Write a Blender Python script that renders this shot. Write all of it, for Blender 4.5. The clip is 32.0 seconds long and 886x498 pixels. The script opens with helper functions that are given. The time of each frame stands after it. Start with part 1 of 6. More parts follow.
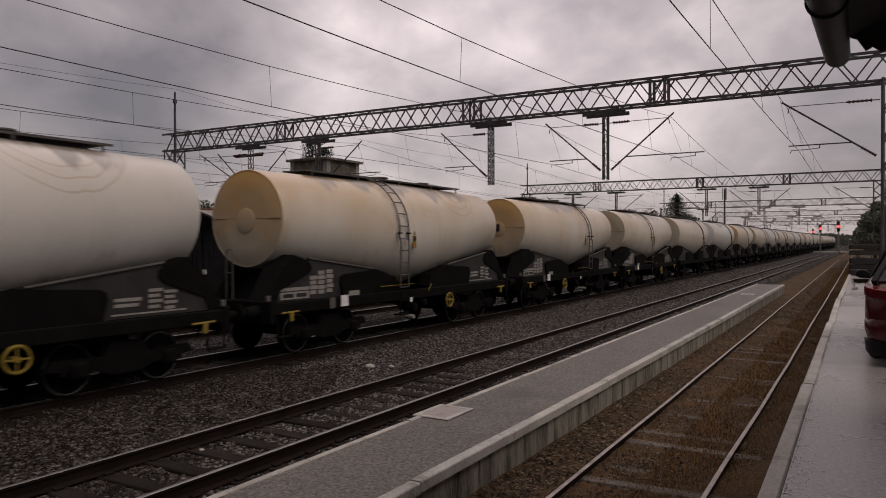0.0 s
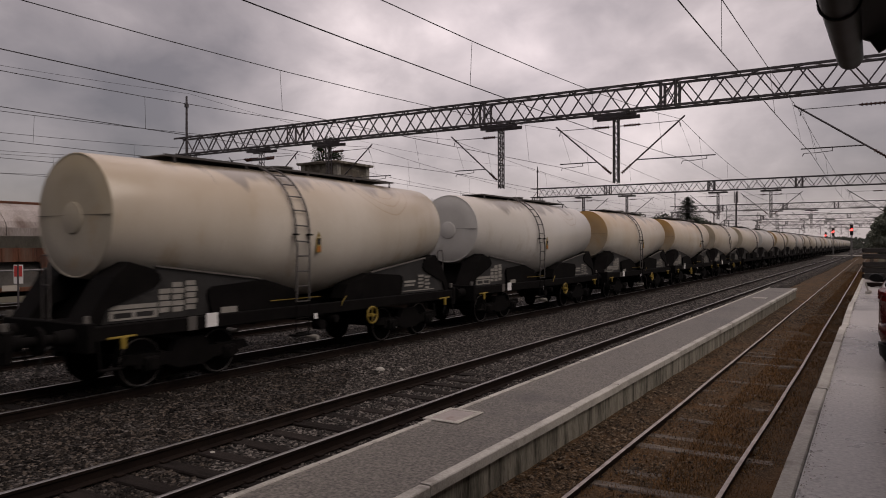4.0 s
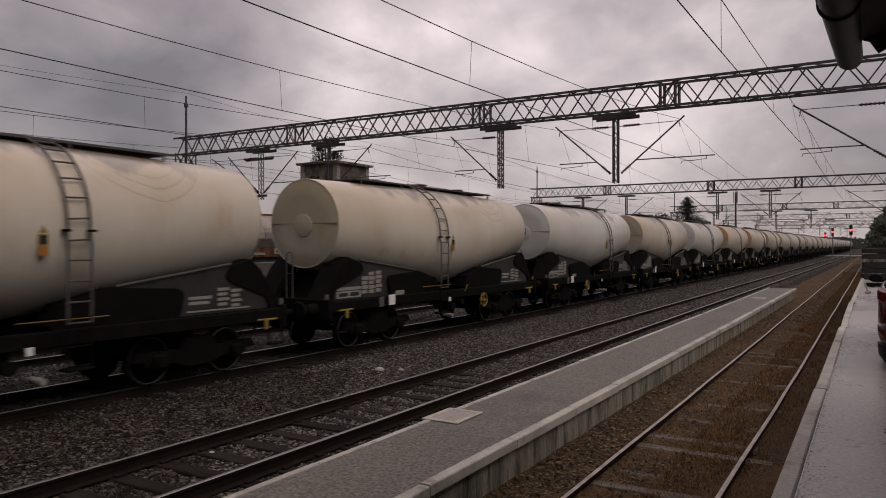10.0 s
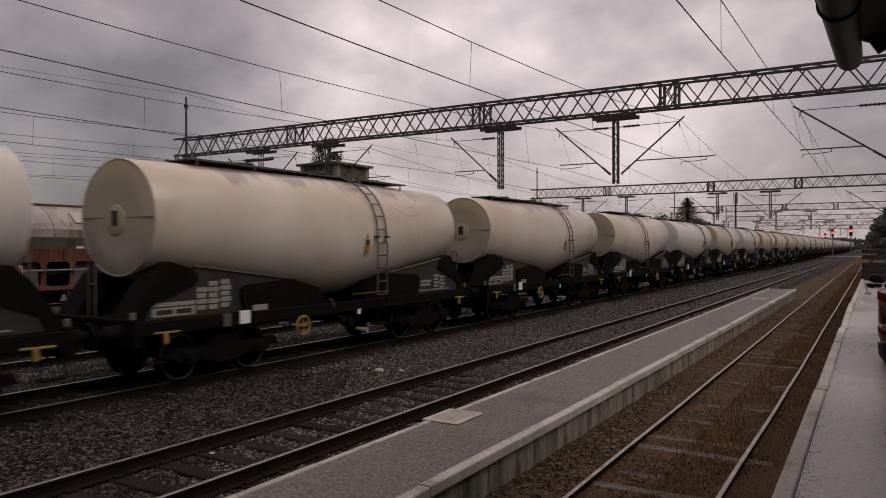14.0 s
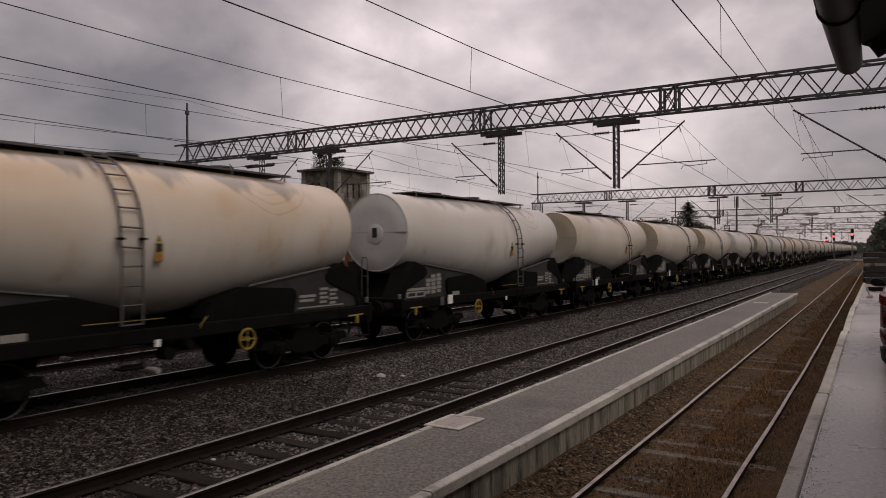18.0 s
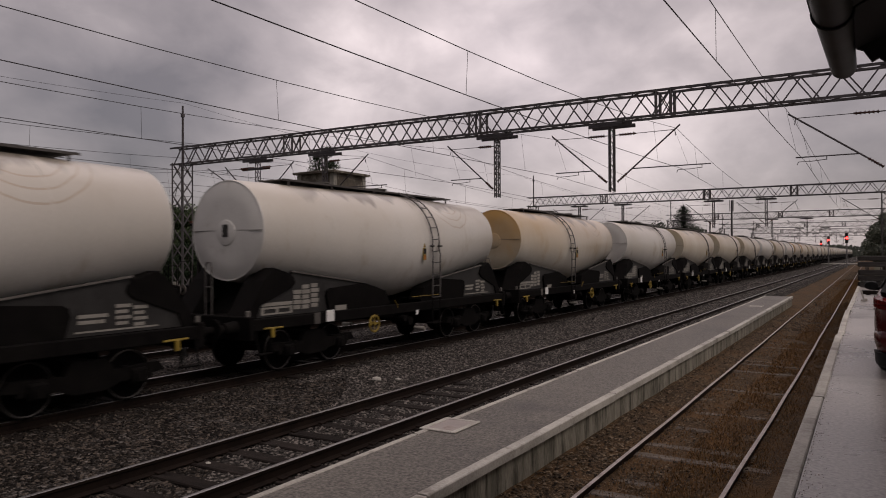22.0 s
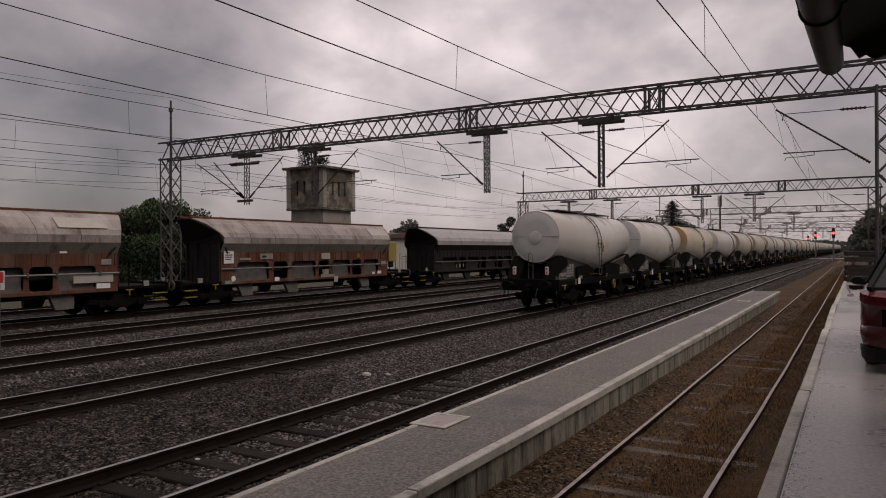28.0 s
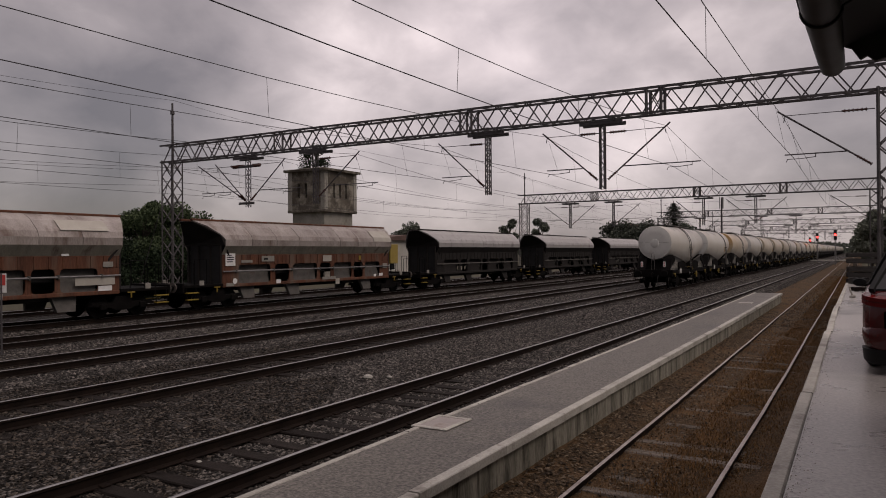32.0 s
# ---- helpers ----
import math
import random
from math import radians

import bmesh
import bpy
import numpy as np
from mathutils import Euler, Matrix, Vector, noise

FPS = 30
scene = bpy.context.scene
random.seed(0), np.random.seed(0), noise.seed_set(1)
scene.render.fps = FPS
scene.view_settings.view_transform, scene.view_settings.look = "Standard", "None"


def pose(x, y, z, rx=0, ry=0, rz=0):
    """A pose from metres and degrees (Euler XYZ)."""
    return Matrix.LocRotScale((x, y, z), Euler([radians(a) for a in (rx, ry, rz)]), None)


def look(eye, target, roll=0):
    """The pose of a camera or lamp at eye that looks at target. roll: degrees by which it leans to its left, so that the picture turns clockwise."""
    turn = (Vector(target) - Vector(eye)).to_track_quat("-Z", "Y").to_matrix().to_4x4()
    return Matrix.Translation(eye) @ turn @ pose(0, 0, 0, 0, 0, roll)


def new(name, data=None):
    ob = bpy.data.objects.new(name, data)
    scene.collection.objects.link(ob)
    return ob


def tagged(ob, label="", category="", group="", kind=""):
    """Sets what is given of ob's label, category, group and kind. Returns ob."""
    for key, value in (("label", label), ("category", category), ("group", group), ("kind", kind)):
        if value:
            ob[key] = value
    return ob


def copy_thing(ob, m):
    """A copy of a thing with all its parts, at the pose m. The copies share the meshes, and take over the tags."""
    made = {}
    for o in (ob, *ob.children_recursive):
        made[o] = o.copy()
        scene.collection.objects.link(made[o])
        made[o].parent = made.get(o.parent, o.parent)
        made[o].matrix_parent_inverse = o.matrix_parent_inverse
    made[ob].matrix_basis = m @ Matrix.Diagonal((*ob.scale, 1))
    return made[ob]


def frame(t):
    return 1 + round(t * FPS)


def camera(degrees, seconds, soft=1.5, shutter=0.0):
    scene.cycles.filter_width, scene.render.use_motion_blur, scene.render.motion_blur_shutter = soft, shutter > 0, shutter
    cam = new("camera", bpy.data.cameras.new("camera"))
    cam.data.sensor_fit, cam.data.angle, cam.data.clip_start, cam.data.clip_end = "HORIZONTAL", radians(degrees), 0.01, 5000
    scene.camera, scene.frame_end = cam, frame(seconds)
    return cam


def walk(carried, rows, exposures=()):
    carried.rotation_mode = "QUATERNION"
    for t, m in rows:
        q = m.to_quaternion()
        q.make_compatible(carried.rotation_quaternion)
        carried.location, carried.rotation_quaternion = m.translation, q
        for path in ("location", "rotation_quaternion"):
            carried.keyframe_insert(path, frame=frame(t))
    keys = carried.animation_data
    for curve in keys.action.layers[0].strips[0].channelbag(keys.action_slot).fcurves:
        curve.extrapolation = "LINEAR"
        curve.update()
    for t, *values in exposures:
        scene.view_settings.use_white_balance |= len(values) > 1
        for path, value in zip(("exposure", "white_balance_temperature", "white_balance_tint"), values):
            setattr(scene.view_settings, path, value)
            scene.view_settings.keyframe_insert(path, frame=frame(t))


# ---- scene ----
# ---- camera: fixed stand on the loading platform, slightly swaying aim (seconds, turn to the left, tilt up, lean) ----
EYE = (0.0, 0.0, 2.573)
AIM = [
    (0, 30.483, -0.541, -0.140), (0.5, 30.563, -0.506, -0.079), (1, 30.726, -0.452, -0.028), (1.5, 30.907, -0.397, -0.057),
    (2, 31.046, -0.353, -0.136), (2.5, 31.137, -0.323, -0.193), (3, 31.203, -0.300, -0.186), (3.5, 31.243, -0.287, -0.165),
    (5.5, 31.368, -0.251, -0.006), (6, 31.375, -0.259, -0.050), (6.5, 31.373, -0.272, -0.065), (7, 31.357, -0.287, 0.002),
    (7.5, 31.336, -0.301, 0.089), (8, 31.313, -0.314, 0.092), (8.5, 31.286, -0.321, -0.005), (9, 31.258, -0.311, -0.085),
    (9.5, 31.244, -0.289, -0.090), (10, 31.244, -0.273, -0.099), (10.5, 31.242, -0.271, -0.113), (11, 31.231, -0.277, -0.134),
    (11.5, 31.219, -0.299, -0.135), (12, 31.219, -0.327, -0.074), (12.5, 31.230, -0.327, -0.027), (13, 31.239, -0.300, -0.021),
    (13.5, 31.243, -0.259, -0.059), (14, 31.245, -0.207, -0.114), (14.5, 31.248, -0.174, -0.132), (16.5, 31.320, 0.047, -0.169),
    (17, 31.333, 0.081, -0.212), (17.5, 31.340, 0.138, -0.282), (18, 31.327, 0.201, -0.335), (18.5, 31.298, 0.266, -0.350),
    (19, 31.276, 0.330, -0.342), (19.5, 31.253, 0.379, -0.334), (20, 31.209, 0.407, -0.307), (20.5, 31.157, 0.431, -0.237),
    (21, 31.111, 0.448, -0.171), (21.5, 31.060, 0.447, -0.183), (22, 30.992, 0.445, -0.264), (22.5, 30.909, 0.452, -0.338),
    (23, 30.812, 0.457, -0.346), (23.5, 30.708, 0.453, -0.314), (24, 30.603, 0.434, -0.319), (24.5, 30.495, 0.389, -0.388),
    (25, 30.393, 0.326, -0.445), (25.5, 30.335, 0.281, -0.440), (27.5, 30.175, 0.101, -0.314), (28, 30.187, 0.076, -0.309),
    (28.5, 30.190, 0.052, -0.332), (29, 30.181, 0.051, -0.370), (29.5, 30.180, 0.077, -0.410), (30, 30.197, 0.127, -0.424),
    (30.5, 30.228, 0.178, -0.430), (31, 30.262, 0.217, -0.440), (31.5, 30.287, 0.241, -0.409), (32, 30.298, 0.248, -0.376),
]


def aim(turn, tilt, lean):
    return Matrix.Translation(EYE) @ pose(0, 0, 0, 0, 0, turn) @ pose(0, 0, 0, 90 + tilt) @ pose(0, 0, 0, 0, 0, lean)


cam = camera(63.06, 32.0, soft=1.0, shutter=0.5)
walk(cam, [(t, aim(a, b, c)) for t, a, b, c in AIM], exposures=[(0, 0.05, 6950, 17), (32, 0.05, 6950, 17)])

# ---- light: heavy overcast evening sky, one very wide dim sun above the clouds ----
world = bpy.data.worlds.new("overcast")
scene.world = world
world.use_nodes = True
wn, wl = world.node_tree.nodes, world.node_tree.links
wn.clear()
SUN_EL, SUN_ROT = 50, 93
sky = wn.new("ShaderNodeTexSky")
sky.sky_type, sky.sun_disc = "NISHITA", False
sky.sun_elevation, sky.sun_rotation = radians(SUN_EL), radians(SUN_ROT)
coord = wn.new("ShaderNodeTexCoord")
sep = wn.new("ShaderNodeSeparateXYZ")
wl.new(coord.outputs["Generated"], sep.inputs[0])


def wmath(op, a, b=None):
    n = wn.new("ShaderNodeMath")
    n.operation = op
    for i, s in enumerate((a, b)):
        if s is None:
            continue
        if isinstance(s, (int, float)):
            n.inputs[i].default_value = s
        else:
            wl.new(s, n.inputs[i])
    return n.outputs[0]


# lumpy cloud cover: noise over the direction of view, flattened towards the horizon
elev = wmath("MAXIMUM", sep.outputs["Z"], 0.0)
shift = wn.new("ShaderNodeMapping")
shift.inputs["Location"].default_value = (0.35, 1.2, 0.6)
shift.inputs["Scale"].default_value = (1.0, 1.0, 1.5)
wl.new(coord.outputs["Generated"], shift.inputs[0])


def wnoise(scale, detail, rough, dist):
    n = wn.new("ShaderNodeTexNoise")
    n.inputs["Scale"].default_value, n.inputs["Detail"].default_value = scale, detail
    n.inputs["Roughness"].default_value, n.inputs["Distortion"].default_value = rough, dist
    wl.new(shift.outputs[0], n.inputs["Vector"])
    return n.outputs["Fac"]


cloud = wmath("ADD", wmath("MULTIPLY", wnoise(2.6, 3.0, 0.5, 0.0), 0.70), wmath("MULTIPLY", wnoise(7.5, 5.0, 0.55, 0.25), 0.30))
ramp = wn.new("ShaderNodeValToRGB")
ramp.color_ramp.elements[0].position, ramp.color_ramp.elements[0].color = 0.36, (0.190, 0.176, 0.186, 1)
ramp.color_ramp.elements[1].position, ramp.color_ramp.elements[1].color = 0.64, (0.60, 0.555, 0.565, 1)
mid = ramp.color_ramp.elements.new(0.5)
mid.color = (0.350, 0.322, 0.332, 1)
wl.new(cloud, ramp.inputs[0])
# the cloud cover is thinner, and so brighter, around one quarter of the sky
dot = wn.new("ShaderNodeVectorMath")
dot.operation = "DOT_PRODUCT"
dot.inputs[1].default_value = (-0.26, 0.905, 0.335)
wl.new(coord.outputs["Generated"], dot.inputs[0])
thin = wmath("POWER", wmath("MAXIMUM", dot.outputs["Value"], 0.0), 7.0)
bright = wmath("ADD", wmath("ADD", 0.20, wmath("MULTIPLY", wmath("MULTIPLY", elev, elev), 1.9)), wmath("MULTIPLY", thin, 1.16))
# heavy banks and thin places in the cover, their edges torn by a slow noise
warp = wn.new("ShaderNodeTexNoise")
warp.inputs["Scale"].default_value, warp.inputs["Detail"].default_value = 4.0, 4.0
wl.new(coord.outputs["Generated"], warp.inputs["Vector"])
torn = wn.new("ShaderNodeVectorMath")
torn.operation = "MULTIPLY_ADD"
torn.inputs[1].default_value = (0.34, 0.34, 0.34)
wl.new(warp.outputs["Color"], torn.inputs[0])
wl.new(coord.outputs["Generated"], torn.inputs[2])
unit = wn.new("ShaderNodeVectorMath")
unit.operation = "SUBTRACT"
unit.inputs[1].default_value = (0.17, 0.17, 0.17)
wl.new(torn.outputs[0], unit.inputs[0])
nrm = wn.new("ShaderNodeVectorMath")
nrm.operation = "NORMALIZE"
wl.new(unit.outputs[0], nrm.inputs[0])
banks = 1.0
for way, tight, amount in (((-0.757, 0.600, 0.258), 120, -0.20), ((-0.435, 0.848, 0.302), 110, 0.42), ((-0.376, 0.896, 0.237), 160, 0.22), ((-0.850, 0.500, 0.16), 25, 0.70), ((-0.03, 0.955, 0.29), 70, -0.24), ((-0.62, 0.75, 0.24), 90, 0.30),
                           ((0.5, 0.7, 0.5), 30, -0.3), ((-0.5, -0.6, 0.6), 12, -0.25), ((0.6, -0.5, 0.6), 16, 0.25), ((-0.2, 0.3, 0.93), 14, 0.2)):
    d = wn.new("ShaderNodeVectorMath")
    d.operation = "DOT_PRODUCT"
    d.inputs[1].default_value = Vector(way).normalized()
    wl.new(nrm.outputs[0], d.inputs[0])
    banks = wmath("ADD", wmath("MULTIPLY", wmath("POWER", wmath("MAXIMUM", d.outputs["Value"], 0.0), tight), amount), banks)
bright = wmath("MULTIPLY", wmath("MULTIPLY", bright, banks), 1.07)
clouds = wn.new("ShaderNodeBackground")
wl.new(ramp.outputs[0], clouds.inputs["Color"])
wl.new(bright, clouds.inputs["Strength"])
clear = wn.new("ShaderNodeBackground")
clear.inputs["Strength"].default_value = 0.012
wl.new(sky.outputs[0], clear.inputs["Color"])
both = wn.new("ShaderNodeAddShader")
wl.new(clouds.outputs[0], both.inputs[0])
wl.new(clear.outputs[0], both.inputs[1])
wl.new(both.outputs[0], wn.new("ShaderNodeOutputWorld").inputs[0])

sun_data = bpy.data.lights.new("sun", "SUN")
sun_data.energy, sun_data.angle, sun_data.color = 1.0, radians(40), (1.0, 0.95, 0.88)
sun = new("sun", sun_data)
sun.matrix_world = look((50, 5, 60), (0, 8, 0))


# ---- materials ----
def surf(name, ca, cb, scale=4.0, rough=0.7, bump=0.0, fine=60.0, metal=0.0, stain=None, stain_scale=0.8, stain_amount=0.5,
         streak=(1, 1, 1), rough_var=0.15, per_object=0.0, spec=0.3, spill=None, mix=0.4, weather=None):
    """Two-scale procedural surface: ca..cb by coarse and fine noise, stains of their own shape, bump from the fine noise."""
    m = bpy.data.materials.new(name)
    m.use_nodes = True
    n, l = m.node_tree.nodes, m.node_tree.links
    bsdf = n["Principled BSDF"]
    tc = n.new("ShaderNodeTexCoord")
    mp = n.new("ShaderNodeMapping")
    mp.inputs["Scale"].default_value = streak
    l.new(tc.outputs["Object"], mp.inputs[0])
    if per_object:
        info = n.new("ShaderNodeObjectInfo")
        mul = n.new("ShaderNodeMath")
        mul.operation = "MULTIPLY"
        mul.inputs[1].default_value = 37.0
        l.new(info.outputs["Random"], mul.inputs[0])
        l.new(mul.outputs[0], mp.inputs["Location"])

    def tex(sc, det=5.0, ro=0.6):
        t = n.new("ShaderNodeTexNoise")
        t.inputs["Scale"].default_value, t.inputs["Detail"].default_value, t.inputs["Roughness"].default_value = sc, det, ro
        l.new(mp.outputs[0], t.inputs["Vector"])
        return t.outputs["Fac"]

    def mathn(op, a, b):
        k = n.new("ShaderNodeMath")
        k.operation = op
        for i, s in enumerate((a, b)):
            if isinstance(s, (int, float)):
                k.inputs[i].default_value = s
            else:
                l.new(s, k.inputs[i])
        return k.outputs[0]

    coarse, small = tex(scale), tex(fine, 3.0)
    fac = mathn("ADD", mathn("MULTIPLY", coarse, 1 - mix), mathn("MULTIPLY", small, mix))
    cr = n.new("ShaderNodeValToRGB")
    cr.color_ramp.elements[0].position, cr.color_ramp.elements[0].color = 0.32, (*ca, 1)
    cr.color_ramp.elements[1].position, cr.color_ramp.elements[1].color = 0.68, (*cb, 1)
    l.new(fac, cr.inputs[0])
    col = cr.outputs[0]
    if stain:
        st = n.new("ShaderNodeValToRGB")
        lo = 0.70 - 0.3 * stain_amount
        st.color_ramp.elements[0].position, st.color_ramp.elements[0].color = lo, (0, 0, 0, 1)
        st.color_ramp.elements[1].position, st.color_ramp.elements[1].color = lo + 0.16, (1, 1, 1, 1)
        l.new(tex(stain_scale, 6.0, 0.65), st.inputs[0])
        mx = n.new("ShaderNodeMix")
        mx.data_type = "RGBA"
        l.new(mathn("MULTIPLY", st.outputs[0], 0.85), mx.inputs[0])
        l.new(col, mx.inputs[6])
        mx.inputs[7].default_value = (*stain, 1)
        col = mx.outputs[2]
    if weather:
        # traffic grime baked on over the years, heavier on the upper half, with a ragged lower limit
        zz = n.new("ShaderNodeSeparateXYZ")
        l.new(tc.outputs["Object"], zz.inputs[0])
        rag = mathn("ADD", zz.outputs["Z"], mathn("MULTIPLY", tex(0.55, 4.0, 0.6), 2.2))
        wr = n.new("ShaderNodeMapRange")
        wr.inputs["From Min"].default_value, wr.inputs["From Max"].default_value = 3.5, 5.2
        l.new(rag, wr.inputs["Value"])
        mw = n.new("ShaderNodeMix")
        mw.data_type = "RGBA"
        l.new(wr.outputs[0], mw.inputs[0])
        l.new(col, mw.inputs[6])
        mw.inputs[7].default_value = (*weather, 1)
        col = mw.outputs[2]
    if spill:
        # cargo spilt over the barrel top round the filling holes, running down in uneven tongues
        xyz = n.new("ShaderNodeSeparateXYZ")
        l.new(tc.outputs["Object"], xyz.inputs[0])
        run = n.new("ShaderNodeTexNoise")
        run.inputs["Scale"].default_value, run.inputs["Detail"].default_value = 1.6, 4.0
        mp2 = n.new("ShaderNodeMapping")
        mp2.inputs["Scale"].default_value = (0.25, 1.0, 0.12)
        l.new(tc.outputs["Object"], mp2.inputs[0])
        if per_object:
            l.new(mul.outputs[0], mp2.inputs["Location"])
        l.new(mp2.outputs[0], run.inputs["Vector"])
        top = mathn("SUBTRACT", xyz.outputs["Z"], mathn("SUBTRACT", 4.66, mathn("MULTIPLY", run.outputs["Fac"], 1.45)))
        sp = n.new("ShaderNodeMapRange")
        sp.inputs["From Min"].default_value, sp.inputs["From Max"].default_value = 0.0, 0.16
        l.new(top, sp.inputs["Value"])
        inside = n.new("ShaderNodeMapRange")
        inside.inputs["From Min"].default_value, inside.inputs["From Max"].default_value = 4.2, 3.2
        l.new(mathn("ABSOLUTE", xyz.outputs["Y"], 0), inside.inputs["Value"])
        # dried arcs of washed-down cargo beside the second manhole
        far = n.new("ShaderNodeVectorMath")
        far.operation = "DISTANCE"
        far.inputs[1].default_value = (0.35, 2.7, 4.5)
        flank = n.new("ShaderNodeCombineXYZ")
        l.new(mathn("ABSOLUTE", xyz.outputs["X"], 0), flank.inputs[0])
        l.new(mathn("MULTIPLY", xyz.outputs["Y"], mathn("SIGN", xyz.outputs["X"], 0)), flank.inputs[1])
        l.new(xyz.outputs["Z"], flank.inputs[2])
        l.new(flank.outputs[0], far.inputs[0])
        arc = mathn("MULTIPLY", mathn("GREATER_THAN", mathn("SINE", mathn("ADD", mathn("MULTIPLY", far.outputs["Value"], 26.0), mathn("MULTIPLY", run.outputs["Fac"], 5.0)), 0), 0.86),
                    mathn("MULTIPLY", mathn("LESS_THAN", far.outputs["Value"], 1.45), mathn("GREATER_THAN", far.outputs["Value"], 0.85)))
        ma = n.new("ShaderNodeMix")
        ma.data_type = "RGBA"
        l.new(mathn("MULTIPLY", arc, 0.45), ma.inputs[0])
        l.new(col, ma.inputs[6])
        ma.inputs[7].default_value = (0.33, 0.22, 0.13, 1)
        col = ma.outputs[2]
        ms = n.new("ShaderNodeMix")
        ms.data_type = "RGBA"
        l.new(mathn("MULTIPLY", mathn("MULTIPLY", sp.outputs[0], inside.outputs[0]), 0.75), ms.inputs[0])
        l.new(col, ms.inputs[6])
        ms.inputs[7].default_value = (*spill, 1)
        col = ms.outputs[2]
    if per_object:
        hs = n.new("ShaderNodeHueSaturation")
        l.new(mathn("ADD", 1 - per_object / 2, mathn("MULTIPLY", info.outputs["Random"], per_object)), hs.inputs["Value"])
        l.new(col, hs.inputs["Color"])
        col = hs.outputs[0]
    l.new(col, bsdf.inputs["Base Color"])
    if spill:
        bsdf.inputs["Coat Weight"].default_value, bsdf.inputs["Coat Roughness"].default_value = 0.45, 0.18
    l.new(mathn("ADD", rough - rough_var / 2, mathn("MULTIPLY", coarse, rough_var)), bsdf.inputs["Roughness"])
    bsdf.inputs["Metallic"].default_value = metal
    bsdf.inputs["Specular IOR Level"].default_value = spec
    if bump:
        bp = n.new("ShaderNodeBump")
        bp.inputs["Strength"].default_value, bp.inputs["Distance"].default_value = 1.0, bump
        l.new(fac, bp.inputs["Height"])
        l.new(bp.outputs[0], bsdf.inputs["Normal"])
    return m


def island(name, ca, cb, rough=0.7, few=0.0):
    """For loose pieces joined into one mesh: each piece takes its own tone; few: the share that stays dark."""
    m = bpy.data.materials.new(name)
    m.use_nodes = True
    n, l = m.node_tree.nodes, m.node_tree.links
    g = n.new("ShaderNodeNewGeometry")
    cr = n.new("ShaderNodeValToRGB")
    cr.color_ramp.elements[0].color, cr.color_ramp.elements[1].color = (*ca, 1), (*cb, 1)
    if few:
        e = cr.color_ramp.elements.new(few)
        e.color = (*[a + 0.2 * (b - a) for a, b in zip(ca, cb)], 1)
    n["Principled BSDF"].inputs["Specular IOR Level"].default_value = 0.1
    l.new(g.outputs["Random Per Island"], cr.inputs[0])
    l.new(cr.outputs[0], n["Principled BSDF"].inputs["Base Color"])
    n["Principled BSDF"].inputs["Roughness"].default_value = rough
    return m


def stony(name, ca, cb, size, gap=0.25, stain=None, stain_scale=0.5, stain_amount=0.5, bump=0.02):
    """Closely packed stones of the given size in metres: each its own tone, with dark gaps painted as the shade between
    them, and larger stains.
    """
    m = bpy.data.materials.new(name)
    m.use_nodes = True
    n, l = m.node_tree.nodes, m.node_tree.links
    bsdf = n["Principled BSDF"]
    tc = n.new("ShaderNodeTexCoord")
    wob = n.new("ShaderNodeTexNoise")
    wob.inputs["Scale"].default_value = 0.6 / size
    l.new(tc.outputs["Object"], wob.inputs["Vector"])
    mv = n.new("ShaderNodeVectorMath")
    mv.operation = "MULTIPLY_ADD"
    mv.inputs[1].default_value = (size * 0.9,) * 3
    l.new(wob.outputs["Color"], mv.inputs[0])
    l.new(tc.outputs["Object"], mv.inputs[2])
    vo = n.new("ShaderNodeTexVoronoi")
    vo.inputs["Scale"].default_value = 1.0 / size
    l.new(mv.outputs[0], vo.inputs["Vector"])
    sp = n.new("ShaderNodeSeparateColor")
    l.new(vo.outputs["Color"], sp.inputs[0])
    cr = n.new("ShaderNodeValToRGB")
    cr.color_ramp.elements[0].color, cr.color_ramp.elements[1].color = (*ca, 1), (*cb, 1)
    e = cr.color_ramp.elements.new(0.6)
    e.color = (*[a + 0.35 * (b - a) for a, b in zip(ca, cb)], 1)
    l.new(sp.outputs[0], cr.inputs[0])
    # colour darkens towards each stone's rim: painted shade of the gaps
    rim = n.new("ShaderNodeMapRange")
    rim.inputs["From Min"].default_value, rim.inputs["From Max"].default_value = 0.75, 0.35
    rim.inputs["To Min"].default_value, rim.inputs["To Max"].default_value = gap, 1.0
    l.new(vo.outputs["Distance"], rim.inputs["Value"])
    mul = n.new("ShaderNodeMix")
    mul.data_type, mul.blend_type = "RGBA", "MULTIPLY"
    mul.inputs[0].default_value = 1.0
    l.new(cr.outputs[0], mul.inputs[6])
    l.new(rim.outputs[0], mul.inputs[7])
    col = mul.outputs[2]
    if stain:
        big = n.new("ShaderNodeTexNoise")
        big.inputs["Scale"].default_value, big.inputs["Detail"].default_value = stain_scale, 7.0
        l.new(tc.outputs["Object"], big.inputs["Vector"])
        st = n.new("ShaderNodeMapRange")
        lo = 0.70 - 0.3 * stain_amount
        st.inputs["From Min"].default_value, st.inputs["From Max"].default_value = lo, lo + 0.2
        st.inputs["To Max"].default_value = 0.8
        l.new(big.outputs["Fac"], st.inputs["Value"])
        mx = n.new("ShaderNodeMix")
        mx.data_type = "RGBA"
        l.new(st.outputs[0], mx.inputs[0])
        l.new(col, mx.inputs[6])
        mx.inputs[7].default_value = (*stain, 1)
        col = mx.outputs[2]
    l.new(col, bsdf.inputs["Base Color"])
    bsdf.inputs["Roughness"].default_value, bsdf.inputs["Specular IOR Level"].default_value = 0.85, 0.08
    bp = n.new("ShaderNodeBump")
    bp.invert = True
    bp.inputs["Distance"].default_value = bump
    l.new(vo.outputs["Distance"], bp.inputs["Height"])
    l.new(bp.outputs[0], bsdf.inputs["Normal"])
    return m


